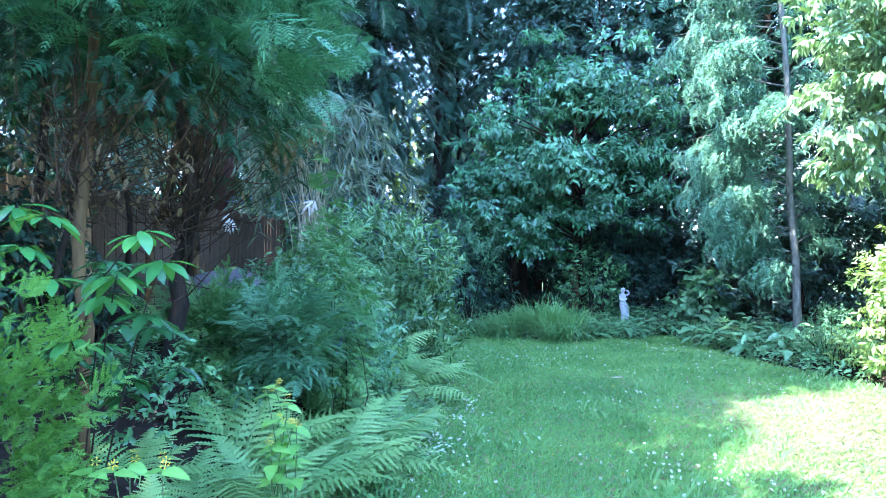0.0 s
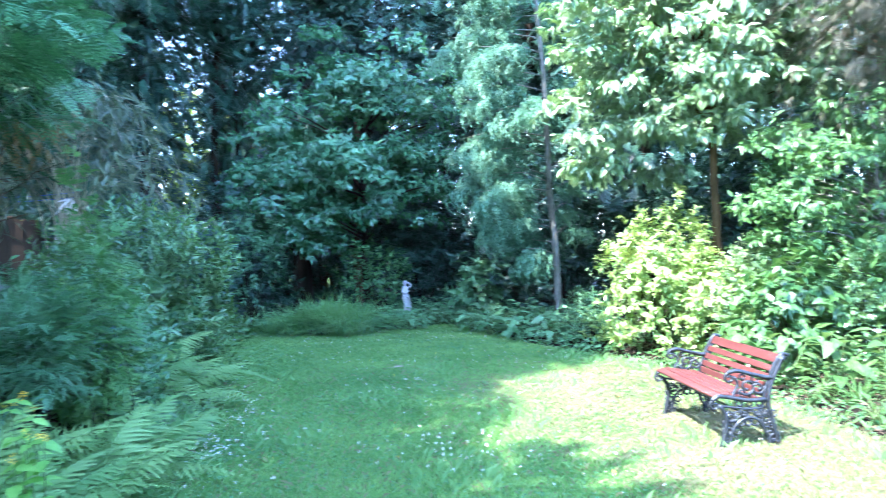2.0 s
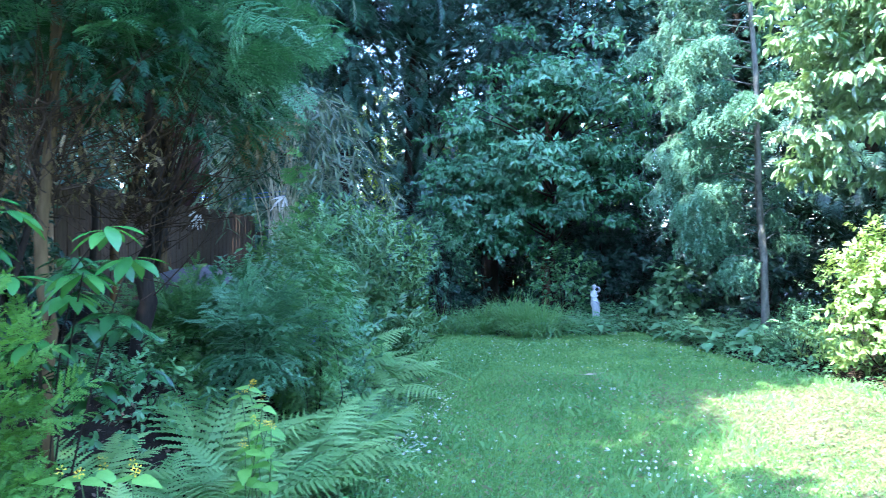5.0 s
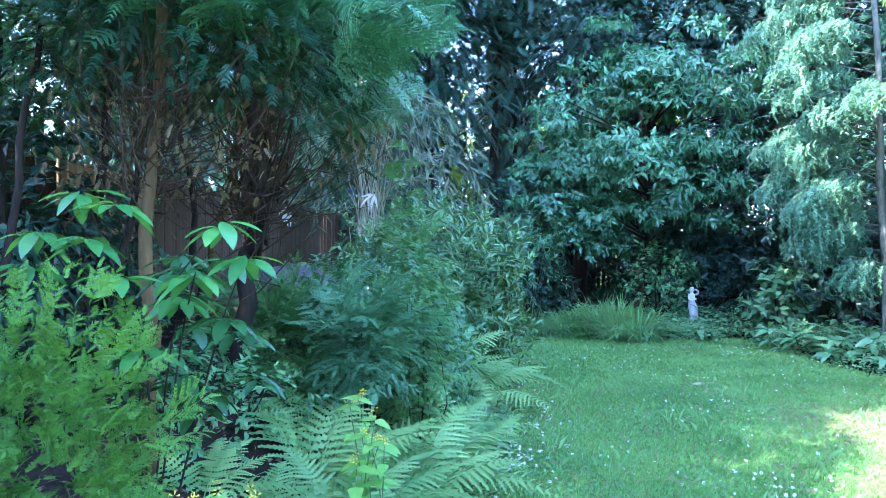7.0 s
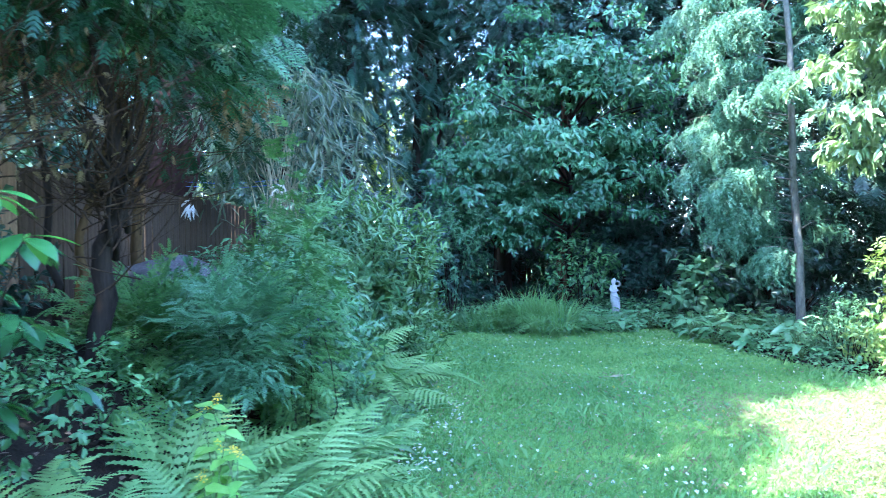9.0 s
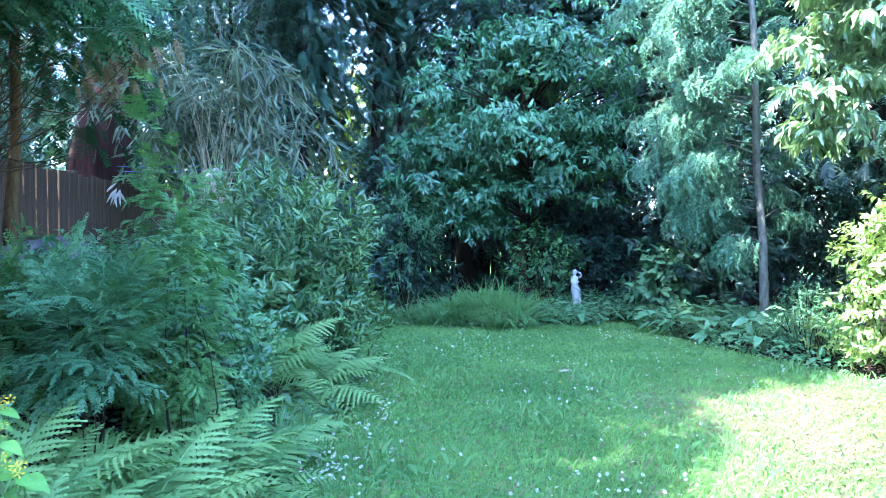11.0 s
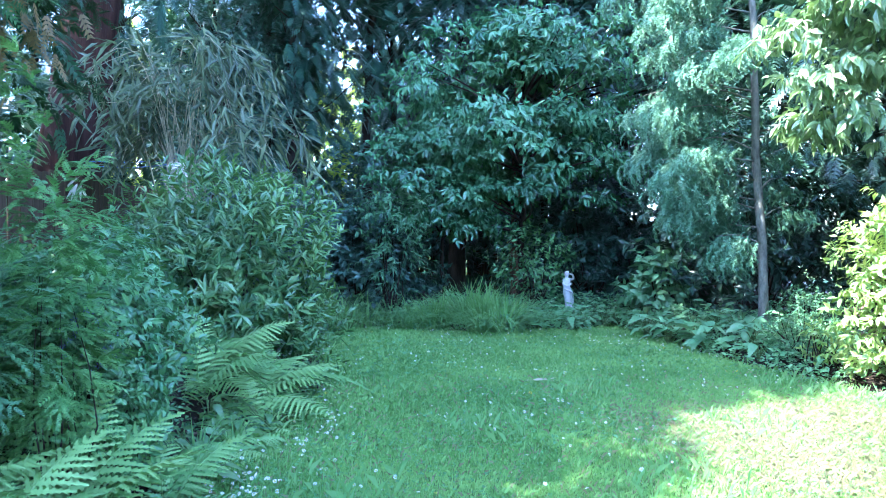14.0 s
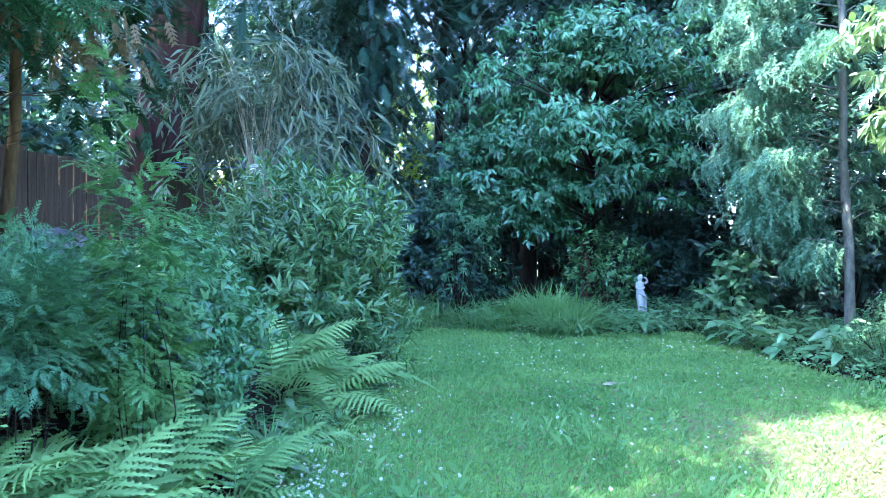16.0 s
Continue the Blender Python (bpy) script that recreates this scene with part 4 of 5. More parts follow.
# ---- left bed: foreground plants ----
def ferny(name, label, at, n, length, seed, tilt=(30, 75), arc=(0, 360), mat=L_FERN, z=None):
    z0 = float(height(*at)) - 0.02 if z is None else z
    t = thing(name, label, "fern", (*at, z0), "ferns in the bed")
    r = np.random.default_rng(seed)
    meshes = [tri_mesh("frond", f, mat) for f in T_FROND]
    for i in range(n):
        a = arc[0] + (arc[1] - arc[0]) * (i + r.uniform(0, 0.8)) / n
        s = length * r.uniform(0.65, 1.12)
        m = Matrix.Rotation(radians(a), 4, "Z") @ Matrix.Translation((0, 0.03, 0)) @ Matrix.Rotation(radians(0.55 * r.uniform(*tilt) + 24 * math.cos(radians(a)) + 9) - 0.3, 4, "X") @ Matrix.Rotation(r.uniform(-0.35, 0.35), 4, "Y") @ Matrix.Scale(s, 4)
        part("frond", meshes[i % 4], t, "", m)
    return t


for x, y, n, ln, sd, tl, ar, hi in [(-0.82, 4.7, 17, 1.02, 201, (48, 86), (-190, 60), 0.12), (-1.05, 4.3, 13, 0.95, 202, (46, 86), (-180, 60), 0.1), (-1.35, 3.9, 11, 0.72, 203, (25, 65), (-180, 60), 0.0), (-0.72, 5.25, 15, 0.9, 208, (46, 86), (-190, 60), 0.1), (-0.45, 5.9, 11, 0.75, 209, (25, 65), (-170, 20), 0.02), (-0.8, 5.0, 13, 0.95, 215, (45, 78), (-240, -60), 0), (-1.1, 5.0, 11, 0.9, 214, (48, 80), (-240, -60), 0), (-0.95, 3.95, 11, 0.85, 216, (35, 75), (-180, 60), 0), (-1.3, 4.5, 10, 0.95, 217, (45, 85), (-180, 60), 0), (-0.4, 6.9, 9, 0.6, 218, (15, 55), (-170, 20), 0), (-0.3, 7.5, 9, 0.65, 219, (15, 55), (-170, 20), 0)]:
    ferny("fern", "pale green arching fern at the lawn edge", (x, y), n, ln, sd, tl, ar, z=float(height(x, y)) - 0.02)
for x, y, n, ln, sd in [(-0.45, 8.0, 22, 1.0, 204), (-0.8, 8.0, 12, 0.9, 210)]:
    ferny("fern", "blue-green spreading fern overhanging the lawn", (x, y), n, ln, sd, (28, 66), (-190, 30))
ferny("fern", "upright fern among the bank shrubs", (-1.2, 4.75), 8, 0.75, 205, (55, 88), (-180, 90))
ferny("fern", "upright fern among the bank shrubs", (-0.75, 7.6), 8, 0.8, 206, (50, 85), (-180, 60))
for x, y, n, ln, sd in [(-1.1, 3.5, 9, 0.55, 207), (-1.45, 3.45, 9, 0.6, 261), (-1.7, 4.0, 9, 0.65, 262), (-1.5, 3.0, 7, 0.5, 263)]:
    ferny("fern", "low fern in the dark bare soil", (x, y), n, ln, sd, (20, 62), (-180, 90))
shrub("creeping_plant", "low dark-leaved creeping plant on the shaded soil", (-1.9, 4.6, float(height(-1.9, 4.6)) + 0.15), (0.5, 0.6, 0.3), L_SHRUB, 180, 8, 0.12, 0.05, T_SMALL, 265)


def spray_shrub(name, label, c, rad, leaf, n, size, seed, low=-0.9, plume=2.6, droop=0.0, flat=0.5, rise=0.5, amp=0.12, depth=0.6):
    z0 = float(height(c[0], c[1]))
    t = thing(name, label, "conifer shrub", (c[0], c[1], z0))
    p, o = crown_points(n, c, rad, seed, depth, low, amp=amp)
    k = p[:, 2] > height(p[:, 0], p[:, 1]) + 0.04
    p, o = p[k], unit(o[k] + np.array([0, 0, rise]))
    part("foliage", tri_mesh("foliage", joined([sprayed(p[::2], o[::2], size, T_SPRAY_FAN, seed + 1, droop, flat), sprayed(p[:len(p) // 5], o[:len(p) // 5], size * plume, T_PLUME_SMALL, seed + 2, droop, flat)]), leaf), t)
    part("branchwork", tri_mesh("branchwork", inner_twigs(c, np.asarray(rad) * 0.6, 9, seed, (c[0], c[1], z0 - 0.05), 0.006), BARK_DARK), t)
    return t


spray_shrub("golden_thuja", "bright golden-green feathery thuja bush", (-1.72, 2.5, 0.78), (0.46, 0.42, 0.66), L_GOLD, 4600, 0.055, 211, amp=0.24, depth=0.4, rise=0.35, plume=1.9)
spray_shrub("young_thuja", "slim upright young thuja with fresh green sprays", (-0.78, 5.5, 0.98), (0.2, 0.22, 0.92), L_THUJA, 1100, 0.075, 212, rise=0.15, droop=0.25, amp=0.36, depth=0.5, plume=2.2, flat=1.0)
spray_shrub("conifer_bush", "blue-green feathery low conifer bush", (-1.1, 5.1, 1.02), (0.24, 0.22, 0.32), L_BLUE, 620, 0.085, 213, droop=0.1, flat=1.4, rise=0.25, plume=3.0)
spray_shrub("conifer_bush", "green feathery conifer bush on the bank", (-1.8, 5.6, 0.98), (0.38, 0.36, 0.36), L_THUJA, 1000, 0.085, 214, droop=0.15, flat=1.3, rise=0.25, plume=3.0)

shrub("mixed_shrub", "dense small-leaved shrub on the bank", (-1.0, 6.4, 0.85), (0.55, 0.7, 0.62), L_SHRUB, 900, 8, 0.12, 0.06, T_SMALL, 221)
shrub("mixed_shrub", "dense leafy shrub below the fence", (-1.75, 7.7, 0.95), (0.75, 0.9, 0.5), L_SHRUB, 800, 8, 0.13, 0.075, T_SMALL, 222)
shrub("narrow_leaf_bush", "rounded bush of glossy narrow leaves with yellowish tips", (-0.85, 9.0, 1.05), (0.92, 0.9, 0.98), L_WILLOW, 1200, 11, 0.2, 0.11, T_WILLOW, 223, lift=0.9, droop=0.0)
shrub("narrow_leaf_bush", "glossy narrow-leaved bush beside the fence", (-1.6, 9.8, 1.1), (0.6, 0.8, 0.75), L_WILLOW, 650, 11, 0.2, 0.105, T_WILLOW, 224, lift=0.8, droop=0.0)
shrub("violet_flower_plant", "small leafy plant under the thuja with violet flowers", (-0.70, 5.95, 0.6), (0.24, 0.26, 0.34), L_SHRUB, 260, 8, 0.1, 0.045, T_SMALL, 225)
vp, vo = crown_points(24, (-0.72, 5.75, 0.95), (0.16, 0.16, 0.14), 226, 0.5)
vt = thing("violet_flowers", "cluster of small violet bellflowers on thin stalks", "flowers", (-0.72, 5.75, 0.8))
part("flower_cluster", tri_mesh("flower_cluster", strewn(*daisy_shape(5), basis(vo, np.tile([0.2, -0.8, 0.5], (len(vp), 1))) * 0.015, vp), PETAL_V), vt)


shrub("mixed_shrub", "dark leafy shrub behind the ferns", (-1.35, 5.9, 1.0), (0.5, 0.4, 0.5), L_SHRUB, 420, 8, 0.12, 0.065, T_FLAKE, 228)


shrub("mixed_shrub", "shaded shrub growing against the timber fence", (-3.05, 5.0, 1.3), (0.3, 1.5, 0.8), L_DARK, 700, 8, 0.14, 0.09, T_FLAKE, 229)


# rhododendron with whorls of large leaves
def whorl_leaf():
    return leaf_shape(0.36, 0.10, -0.25, 6, 0.95)


rhodo = thing("rhododendron", "rhododendron with whorls of large bright drooping leaves", "shrub", (-1.6, 3.1, float(height(-1.6, 3.1)) - 0.05))
rl_me = tri_mesh("leaf", whorl_leaf(), L_RHODO, True)
# same leaf in the darker colour that paints the shade inside the bush
shaded_me = tri_mesh("leaf", whorl_leaf(), L_RHODO_SHADED, True)
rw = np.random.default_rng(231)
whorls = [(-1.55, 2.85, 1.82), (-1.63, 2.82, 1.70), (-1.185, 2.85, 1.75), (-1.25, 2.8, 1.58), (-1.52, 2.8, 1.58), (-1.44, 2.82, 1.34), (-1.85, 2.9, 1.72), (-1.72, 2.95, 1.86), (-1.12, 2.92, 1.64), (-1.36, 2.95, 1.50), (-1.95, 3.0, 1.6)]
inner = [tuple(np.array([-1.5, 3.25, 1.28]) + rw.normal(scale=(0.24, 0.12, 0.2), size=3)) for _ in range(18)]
stalks = []
for k, w in enumerate(whorls + inner):
    n = 8
    for i in range(n):
        a = 2 * math.pi * i / n + rw.uniform(-0.25, 0.25)
        d = rw.uniform(-0.1, 0.55)
        f = unit(np.array([math.cos(a), math.sin(a), -d]))
        R = basis(f, np.array([0, 0, 1.0]) + 0.1 * rw.normal(size=3)) * rw.uniform(0.115, 0.165)
        m = Matrix.Translation(Vector(w) - rhodo.location + Vector((0.012 * math.cos(a), 0.012 * math.sin(a), rw.uniform(-0.02, 0.0)))) @ Matrix(R.tolist()).to_4x4()
        part("leaf", rl_me if k < len(whorls) else shaded_me, rhodo, "", m)
    if k >= len(whorls):
        continue
    stalks.append(sweep(spline([(-1.6, 3.15, float(height(-1.6, 3.15)) - 0.05), (np.array([-1.6, 3.15, 0.9]) + np.array(w)) / 2 + rw.normal(scale=0.04, size=3), w], 7), np.linspace(0.005, 0.0025, 7), 5))
part("branchwork", tri_mesh("branchwork", joined(stalks), BARK_DARK, True), rhodo, "thin dark brown stems")


# yellow-flowered shrubs with rounded leaves
def hypericum(at, z, seed, n, name_label):
    t = thing("yellow_flower_shrub", name_label, "flowering shrub", (*at, float(height(*at)) - 0.03))
    r = np.random.default_rng(seed)
    me = tri_mesh("leaf", leaf_shape(0.6, 0.06, -0.2, 5, 0.5), L_HEART_OBJ, True)
    st, fl, bl = [], [], []
    for i in range(n):
        tip = np.array([at[0], at[1], z]) + r.normal(scale=(0.016 * n + 0.01, 0.015 * n, 0.01 * n), size=3)
        root = np.array([at[0] - 0.05, at[1] + 0.08, float(height(*at)) - 0.03])
        path = spline([root, (root + tip) / 2 + r.normal(scale=0.04, size=3), tip], 8)
        st.append(sweep(path, np.linspace(0.005, 0.002, 8), 4))
        for j in range(4, 8):
            for s in (0, math.pi):
                a = s + j * 1.3 + r.uniform(-0.3, 0.3)
                f = unit(np.array([math.cos(a), math.sin(a), 0.1 - 0.4 * r.random()]))
                R = basis(f, np.array([0, -0.2, 1.0])) * r.uniform(0.075, 0.12)
                part("leaf", me, t, "", Matrix.Translation(Vector(path[j]) - t.location) @ Matrix(R.tolist()).to_4x4())
        k = r.normal(scale=0.014, size=(3, 3)) + tip + np.array([0, 0, 0.03])
        bl.append(strewn(*daisy_shape(5), basis(unit(r.normal(size=(3, 3))), unit(np.array([0.2, -0.7, 0.8]) + r.normal(scale=0.4, size=(3, 3)))) * 0.016, k))
    part("branchwork", tri_mesh("branchwork", joined(st), STALK, True), t)
    part("flower_cluster", tri_mesh("flower_cluster", joined(bl), PETAL_Y), t, "small clustered yellow flowers")


L_HEART_OBJ = leaf_mat("soft_round_leaves", (0.10, 0.28, 0.04), (0.25, 0.46, 0.09), 0.45, 0.35, (0.35, 0.62, 0.08), 3.0, by="object")
hypericum((-0.78, 3.85), 0.80, 241, 7, "leafy shrub with small yellow flowers among ferns")
hypericum((-1.08, 2.55), 0.92, 242, 4, "sunlit leafy stem with pale yellow flowers")

# strap-leaved clump at the lawn edge
def grass_clump(name, label, at, n, length, width, seed, lean=0.55, mat=L_LONG, spread=0.06):
    t = thing(name, label, "grass clump", (*at, float(height(*at))))
    r = np.random.default_rng(seed)
    bits = []
    for i in range(n):
        a = r.uniform(0, 2 * math.pi)
        d = np.array([math.cos(a), math.sin(a), 0])
        b = np.array([*at, float(height(*at)) - 0.02]) + d * r.uniform(0, spread)
        ln = length * r.uniform(0.6, 1.15)
        k = lean * r.uniform(0.2, 1.5)
        pts = [b + d * ln * k * u ** 1.8 + np.array([0, 0, ln * (u - 0.45 * k * u ** 2.2)]) for u in np.linspace(0, 1, 5)]
        s = np.array([-d[1], d[0], 0])
        w = [width * 0.5 * q for q in (0.8, 1, 0.85, 0.55, 0.05)]
        v = np.array([x for p_, w_ in zip(pts, w) for x in (p_ - s * w_, p_ + s * w_)])
        f = np.array([q for j in range(4) for q in ((2 * j, 2 * j + 1, 2 * j + 3), (2 * j, 2 * j + 3, 2 * j + 2))])
        bits.append((v, f))
    part("leaf_tuft", tri_mesh("leaf_tuft", joined(bits), mat), t)
    return t


grass_clump("strap_leaf_clump", "small clump of upright strap leaves at the lawn edge", (-0.42, 6.55), 34, 0.42, 0.012, 251)
grass_clump("strap_leaf_clump", "low strap-leaved tuft beside the ferns", (-0.3, 7.0), 30, 0.28, 0.012, 253)
gr = np.random.default_rng(252)
for i in range(26):
    x = gr.uniform(-0.4, 2.75)
    y = float(far_edge(x)) + gr.uniform(0.0, 0.7)
    big = abs(x - 1.95) < 0.5
    grass_clump("grass_clump", "tall arching grass clump at the lawn's far end", (x, y), 90 if big else 46, gr.uniform(0.75, 0.95) if big else gr.uniform(0.45, 0.8), 0.02, 260 + i, 1.3, L_CLUMP, spread=0.26)

# mossy grey boulder and mound
def boulder(c, r, seed):
    g = np.random.default_rng(seed)
    bm = bmesh.new()
    bmesh.ops.create_icosphere(bm, subdivisions=3, radius=1)
    for v in bm.verts:
        k = 1 + 0.22 * noise.noise(v.co * 1.6 + Vector((seed, 0, 0))) + 0.07 * noise.noise(v.co * 5)
        v.co = Vector((v.co.x * r[0] * k, v.co.y * r[1] * k, v.co.z * r[2] * k))
    v = np.array([x.co[:] for x in bm.verts]) + np.array(c)
    f = np.array([[x.index for x in y.verts] for y in bm.faces])
    bm.free()
    b = new("boulder", tri_mesh("boulder", (v - np.array(c), f), STONE, True))
    b.location = c
    return tagged(b, "weathered grey boulder half buried in the bank", "boulder")


boulder((-2.0, 6.6, 1.18), (0.5, 0.42, 0.32), 3)

# ---- bamboo and blue lines along the fence ----
bam = thing("bamboo", "arching bamboo clump with pale canes and dry leaves", "bamboo", (-2.1, 11.6, float(height(-2.1, 11.6))))
wr = np.random.default_rng(271)
canes, lp, lf = [], [], []
for i in range(40):
    b = np.array([-2.1, 11.6, float(height(-2.1, 11.6)) - 0.05]) + wr.normal(scale=(0.12, 0.12, 0), size=3)
    side_ = wr.choice([-1, 1], p=[0.42, 0.58])
    reach = wr.uniform(0.25, 1.7) * (0.75 if side_ < 0 else 1.0)
    top_ = wr.uniform(3.0, 4.3) - 0.22 * reach
    tip = np.array([b[0] + side_ * reach, b[1] + wr.uniform(-0.9, 0.6), top_ - wr.uniform(0.3, 1.1) * (0.4 + 0.5 * reach)])
    path = spline([b, b + np.array([0.05 * side_ * reach, 0, 1.5]), b * 0.62 + tip * 0.38 + np.array([0, 0, top_ - b[2] * 0.62 - tip[2] * 0.38 - 0.15]), b * 0.25 + tip * 0.75 + np.array([0, 0, top_ - b[2] * 0.25 - tip[2] * 0.75 - 0.2]), tip], 18)
    canes.append(sweep(path, np.linspace(0.010, 0.0015, 18), 5))
    for j in range(8, 18):
        for k in range(4):
            lp.append(path[j] + wr.normal(scale=0.1, size=3))
            lf.append(unit(path[j] - path[j - 1]) * 0.45 + wr.normal(scale=(0.7, 0.6, 0.4), size=3) + np.array([0, 0, -0.5]))
lp, lf = np.array(lp), np.array(lf)
for cane in canes:
    part("cane", tri_mesh("cane", cane, STRAW, True), bam)
part("foliage", tri_mesh("foliage", strewn(*small_leaf(0.15, 0.1, -0.2), basis(lf, np.array([0, -0.6, 0.8]) + wr.normal(scale=0.5, size=lf.shape)) * (0.27 * wr.uniform(0.6, 1.3, len(lp)))[:, None, None], lp), L_BAMBOO), bam)
drytips = np.array([[-2.0, 11.35, 2.42], [-3.3, 11.3, 2.15]])
for k, d in enumerate(drytips):
    q = np.repeat(d[None], 7, 0) + wr.normal(scale=0.03, size=(7, 3))
    fw = np.array([0, 0, -1.0]) + wr.normal(scale=0.5, size=(7, 3))
    dv_, df_ = strewn(*small_leaf(0.16, 0.1, -0.15), basis(fw, np.array([0, -1.0, 0.3])) * 0.24, q)
    for n in range(7):
        part("dry_leaf", tri_mesh("dry_leaf", (dv_[7 * n:7 * n + 7], df_[:6]), PALE_DRY), bam, "bleached pale dry leaf")
for dz in (0.0, 0.07):
    ln = thing("washing_line", "thin blue line strung above the fence", "line", (-3.6, 12.2, 2.5 + dz))
    part("cord", tri_mesh("cord", sweep(spline([(-3.75, 12.55, 2.5 + dz), (-2.9, 12.1, 2.44 + dz), (-2.05, 11.7, 2.47 + dz)], 10), 0.006, 5, axis=(0, 0, 1)), ROPE), ln)


# ---- far end: dark hedge, laurel and conifers ----
def broad_tree(name, label, foot, c, rad, leaf, n, m, twig, size, template, seed, r0=0.07, bark=BARK_DARK, low=-0.9, droop=0.45, lift=0.1, limbs=30, depth=0.6, amp=0.18, clump=0.0, lean=(0, 0), category="tree", pads=0, pad=0.5):
    z0 = float(height(*foot)) - 0.05
    top_ = (c[0] + lean[0], c[1] + lean[1], c[2] + rad[2] * 0.6)
    p, o = pad_points(pads, n // pads, c, rad, seed, pad, low, depth, amp) if pads else crown_points(n, c, rad, seed, depth, low, amp=amp, clump=clump)
    k = p[:, 2] > height(p[:, 0], p[:, 1]) + 0.05
    p, o = p[k], o[k]
    q = np.random.default_rng(seed).choice(len(p), limbs)
    w = np.clip((p[q, 2] - z0) / max(top_[2] - z0, 0.1) * 0.8, 0.1, 0.95)[:, None]
    root = np.array([*foot, z0]) * (1 - w) + np.array(top_) * w
    return conifer(name, label, [([(*foot, z0), ((foot[0] * 2 + top_[0]) / 3, (foot[1] * 2 + top_[1]) / 3, z0 + (top_[2] - z0) * 0.35), top_], r0, r0 * 0.3)], leaf, leafed(p, o, m, twig, size, template, seed + 1, droop, lift), bark, boughs(root, p[q], r0 * 0.35, 0.004, seed, -0.05, 5, 6), category)


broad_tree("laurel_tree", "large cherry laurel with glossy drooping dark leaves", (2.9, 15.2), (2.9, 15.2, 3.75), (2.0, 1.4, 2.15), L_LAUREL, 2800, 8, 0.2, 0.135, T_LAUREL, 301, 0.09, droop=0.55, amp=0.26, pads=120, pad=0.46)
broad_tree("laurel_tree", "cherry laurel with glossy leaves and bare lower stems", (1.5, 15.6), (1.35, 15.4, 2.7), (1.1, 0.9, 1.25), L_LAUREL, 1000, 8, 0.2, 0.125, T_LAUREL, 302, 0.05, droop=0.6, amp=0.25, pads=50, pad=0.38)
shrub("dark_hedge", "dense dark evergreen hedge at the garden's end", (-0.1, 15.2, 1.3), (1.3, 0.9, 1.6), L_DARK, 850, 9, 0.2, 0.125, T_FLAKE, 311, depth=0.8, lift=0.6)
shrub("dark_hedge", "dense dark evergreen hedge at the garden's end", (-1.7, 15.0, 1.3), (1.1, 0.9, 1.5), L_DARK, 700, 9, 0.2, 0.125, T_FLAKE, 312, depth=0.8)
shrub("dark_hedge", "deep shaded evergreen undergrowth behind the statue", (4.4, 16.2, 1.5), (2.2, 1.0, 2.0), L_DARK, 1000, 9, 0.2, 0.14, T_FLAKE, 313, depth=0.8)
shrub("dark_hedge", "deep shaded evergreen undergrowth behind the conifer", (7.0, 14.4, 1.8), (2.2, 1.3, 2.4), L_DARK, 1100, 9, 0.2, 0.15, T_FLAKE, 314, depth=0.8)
shrub("grey_green_shrub", "shrub with pale blue-green divided leaves", (0.55, 14.6, 1.6), (0.45, 0.35, 1.0), L_BLUE, 260, 12, 0.3, 0.12, T_NARROW, 315, droop=0.5, clump=0.1)
shrub("sparse_shrub", "thin open shrub with sparse leaves in shade", (3.0, 14.7, 0.95), (0.7, 0.35, 0.7), L_SHRUB, 170, 7, 0.22, 0.09, T_SMALL, 316, clump=0.0)
shrub("fig_leaf_shrub", "low shrub with broad pale leaves in shade", (5.0, 13.9, 0.75), (0.5, 0.3, 0.55), L_BLUE, 110, 6, 0.2, 0.16, T_BROAD, 317)

tall_tree("dark_conifer", "tall dark blue-green conifer beyond the hedge", (-1.6, 17.2), 12, 0.14, (-1.6, 17.2, 7.6), (1.9, 1.5, 4.6), 321, 2400, L_DARK, BARK_DARK, 0.42, (0, 0), depth=0.9)
tall_tree("dark_conifer", "tall dark blue-green conifer beyond the hedge", (-0.2, 18.3), 13, 0.13, (0.1, 18.3, 8.6), (1.7, 1.5, 4.2), 323, 2000, L_DARK, BARK_DARK, 0.42, (0.3, 0), depth=0.9)
tall_tree("dark_conifer", "tall dark conifer with a forked trunk beyond the laurel", (1.8, 17.5), 13, 0.2, (2.6, 17.8, 8.0), (2.4, 1.6, 4.6), 325, 3200, L_DARK, BARK_DARK, 0.4, (0.4, 0), depth=0.9)
tall_tree("dark_conifer", "tall dark blue-green conifer behind the weeping tree", (5.4, 17.5), 13, 0.18, (5.4, 17.4, 7.0), (2.6, 1.8, 5.4), 327, 3200, L_DARK, BARK_DARK, 0.42, depth=0.9)
tall_tree("dark_conifer", "tall dark conifer behind the sunlit shrubs", (9.3, 14.5), 13, 0.2, (9.3, 14.2, 6.6), (2.8, 2.2, 5.6), 329, 3000, L_DARK, BARK_DARK, 0.45, depth=0.9)
red = thing("red_trunk", "reddish-brown conifer trunk standing in deep shade", "tree trunk", (2.85, 15.7, 0.1))
part("trunk", tri_mesh("trunk", trunk_of([(2.85, 15.7, 0.0), (2.84, 15.7, 1.6), (2.9, 15.8, 4.5)], 0.12, 0.07), BARK, True), red)

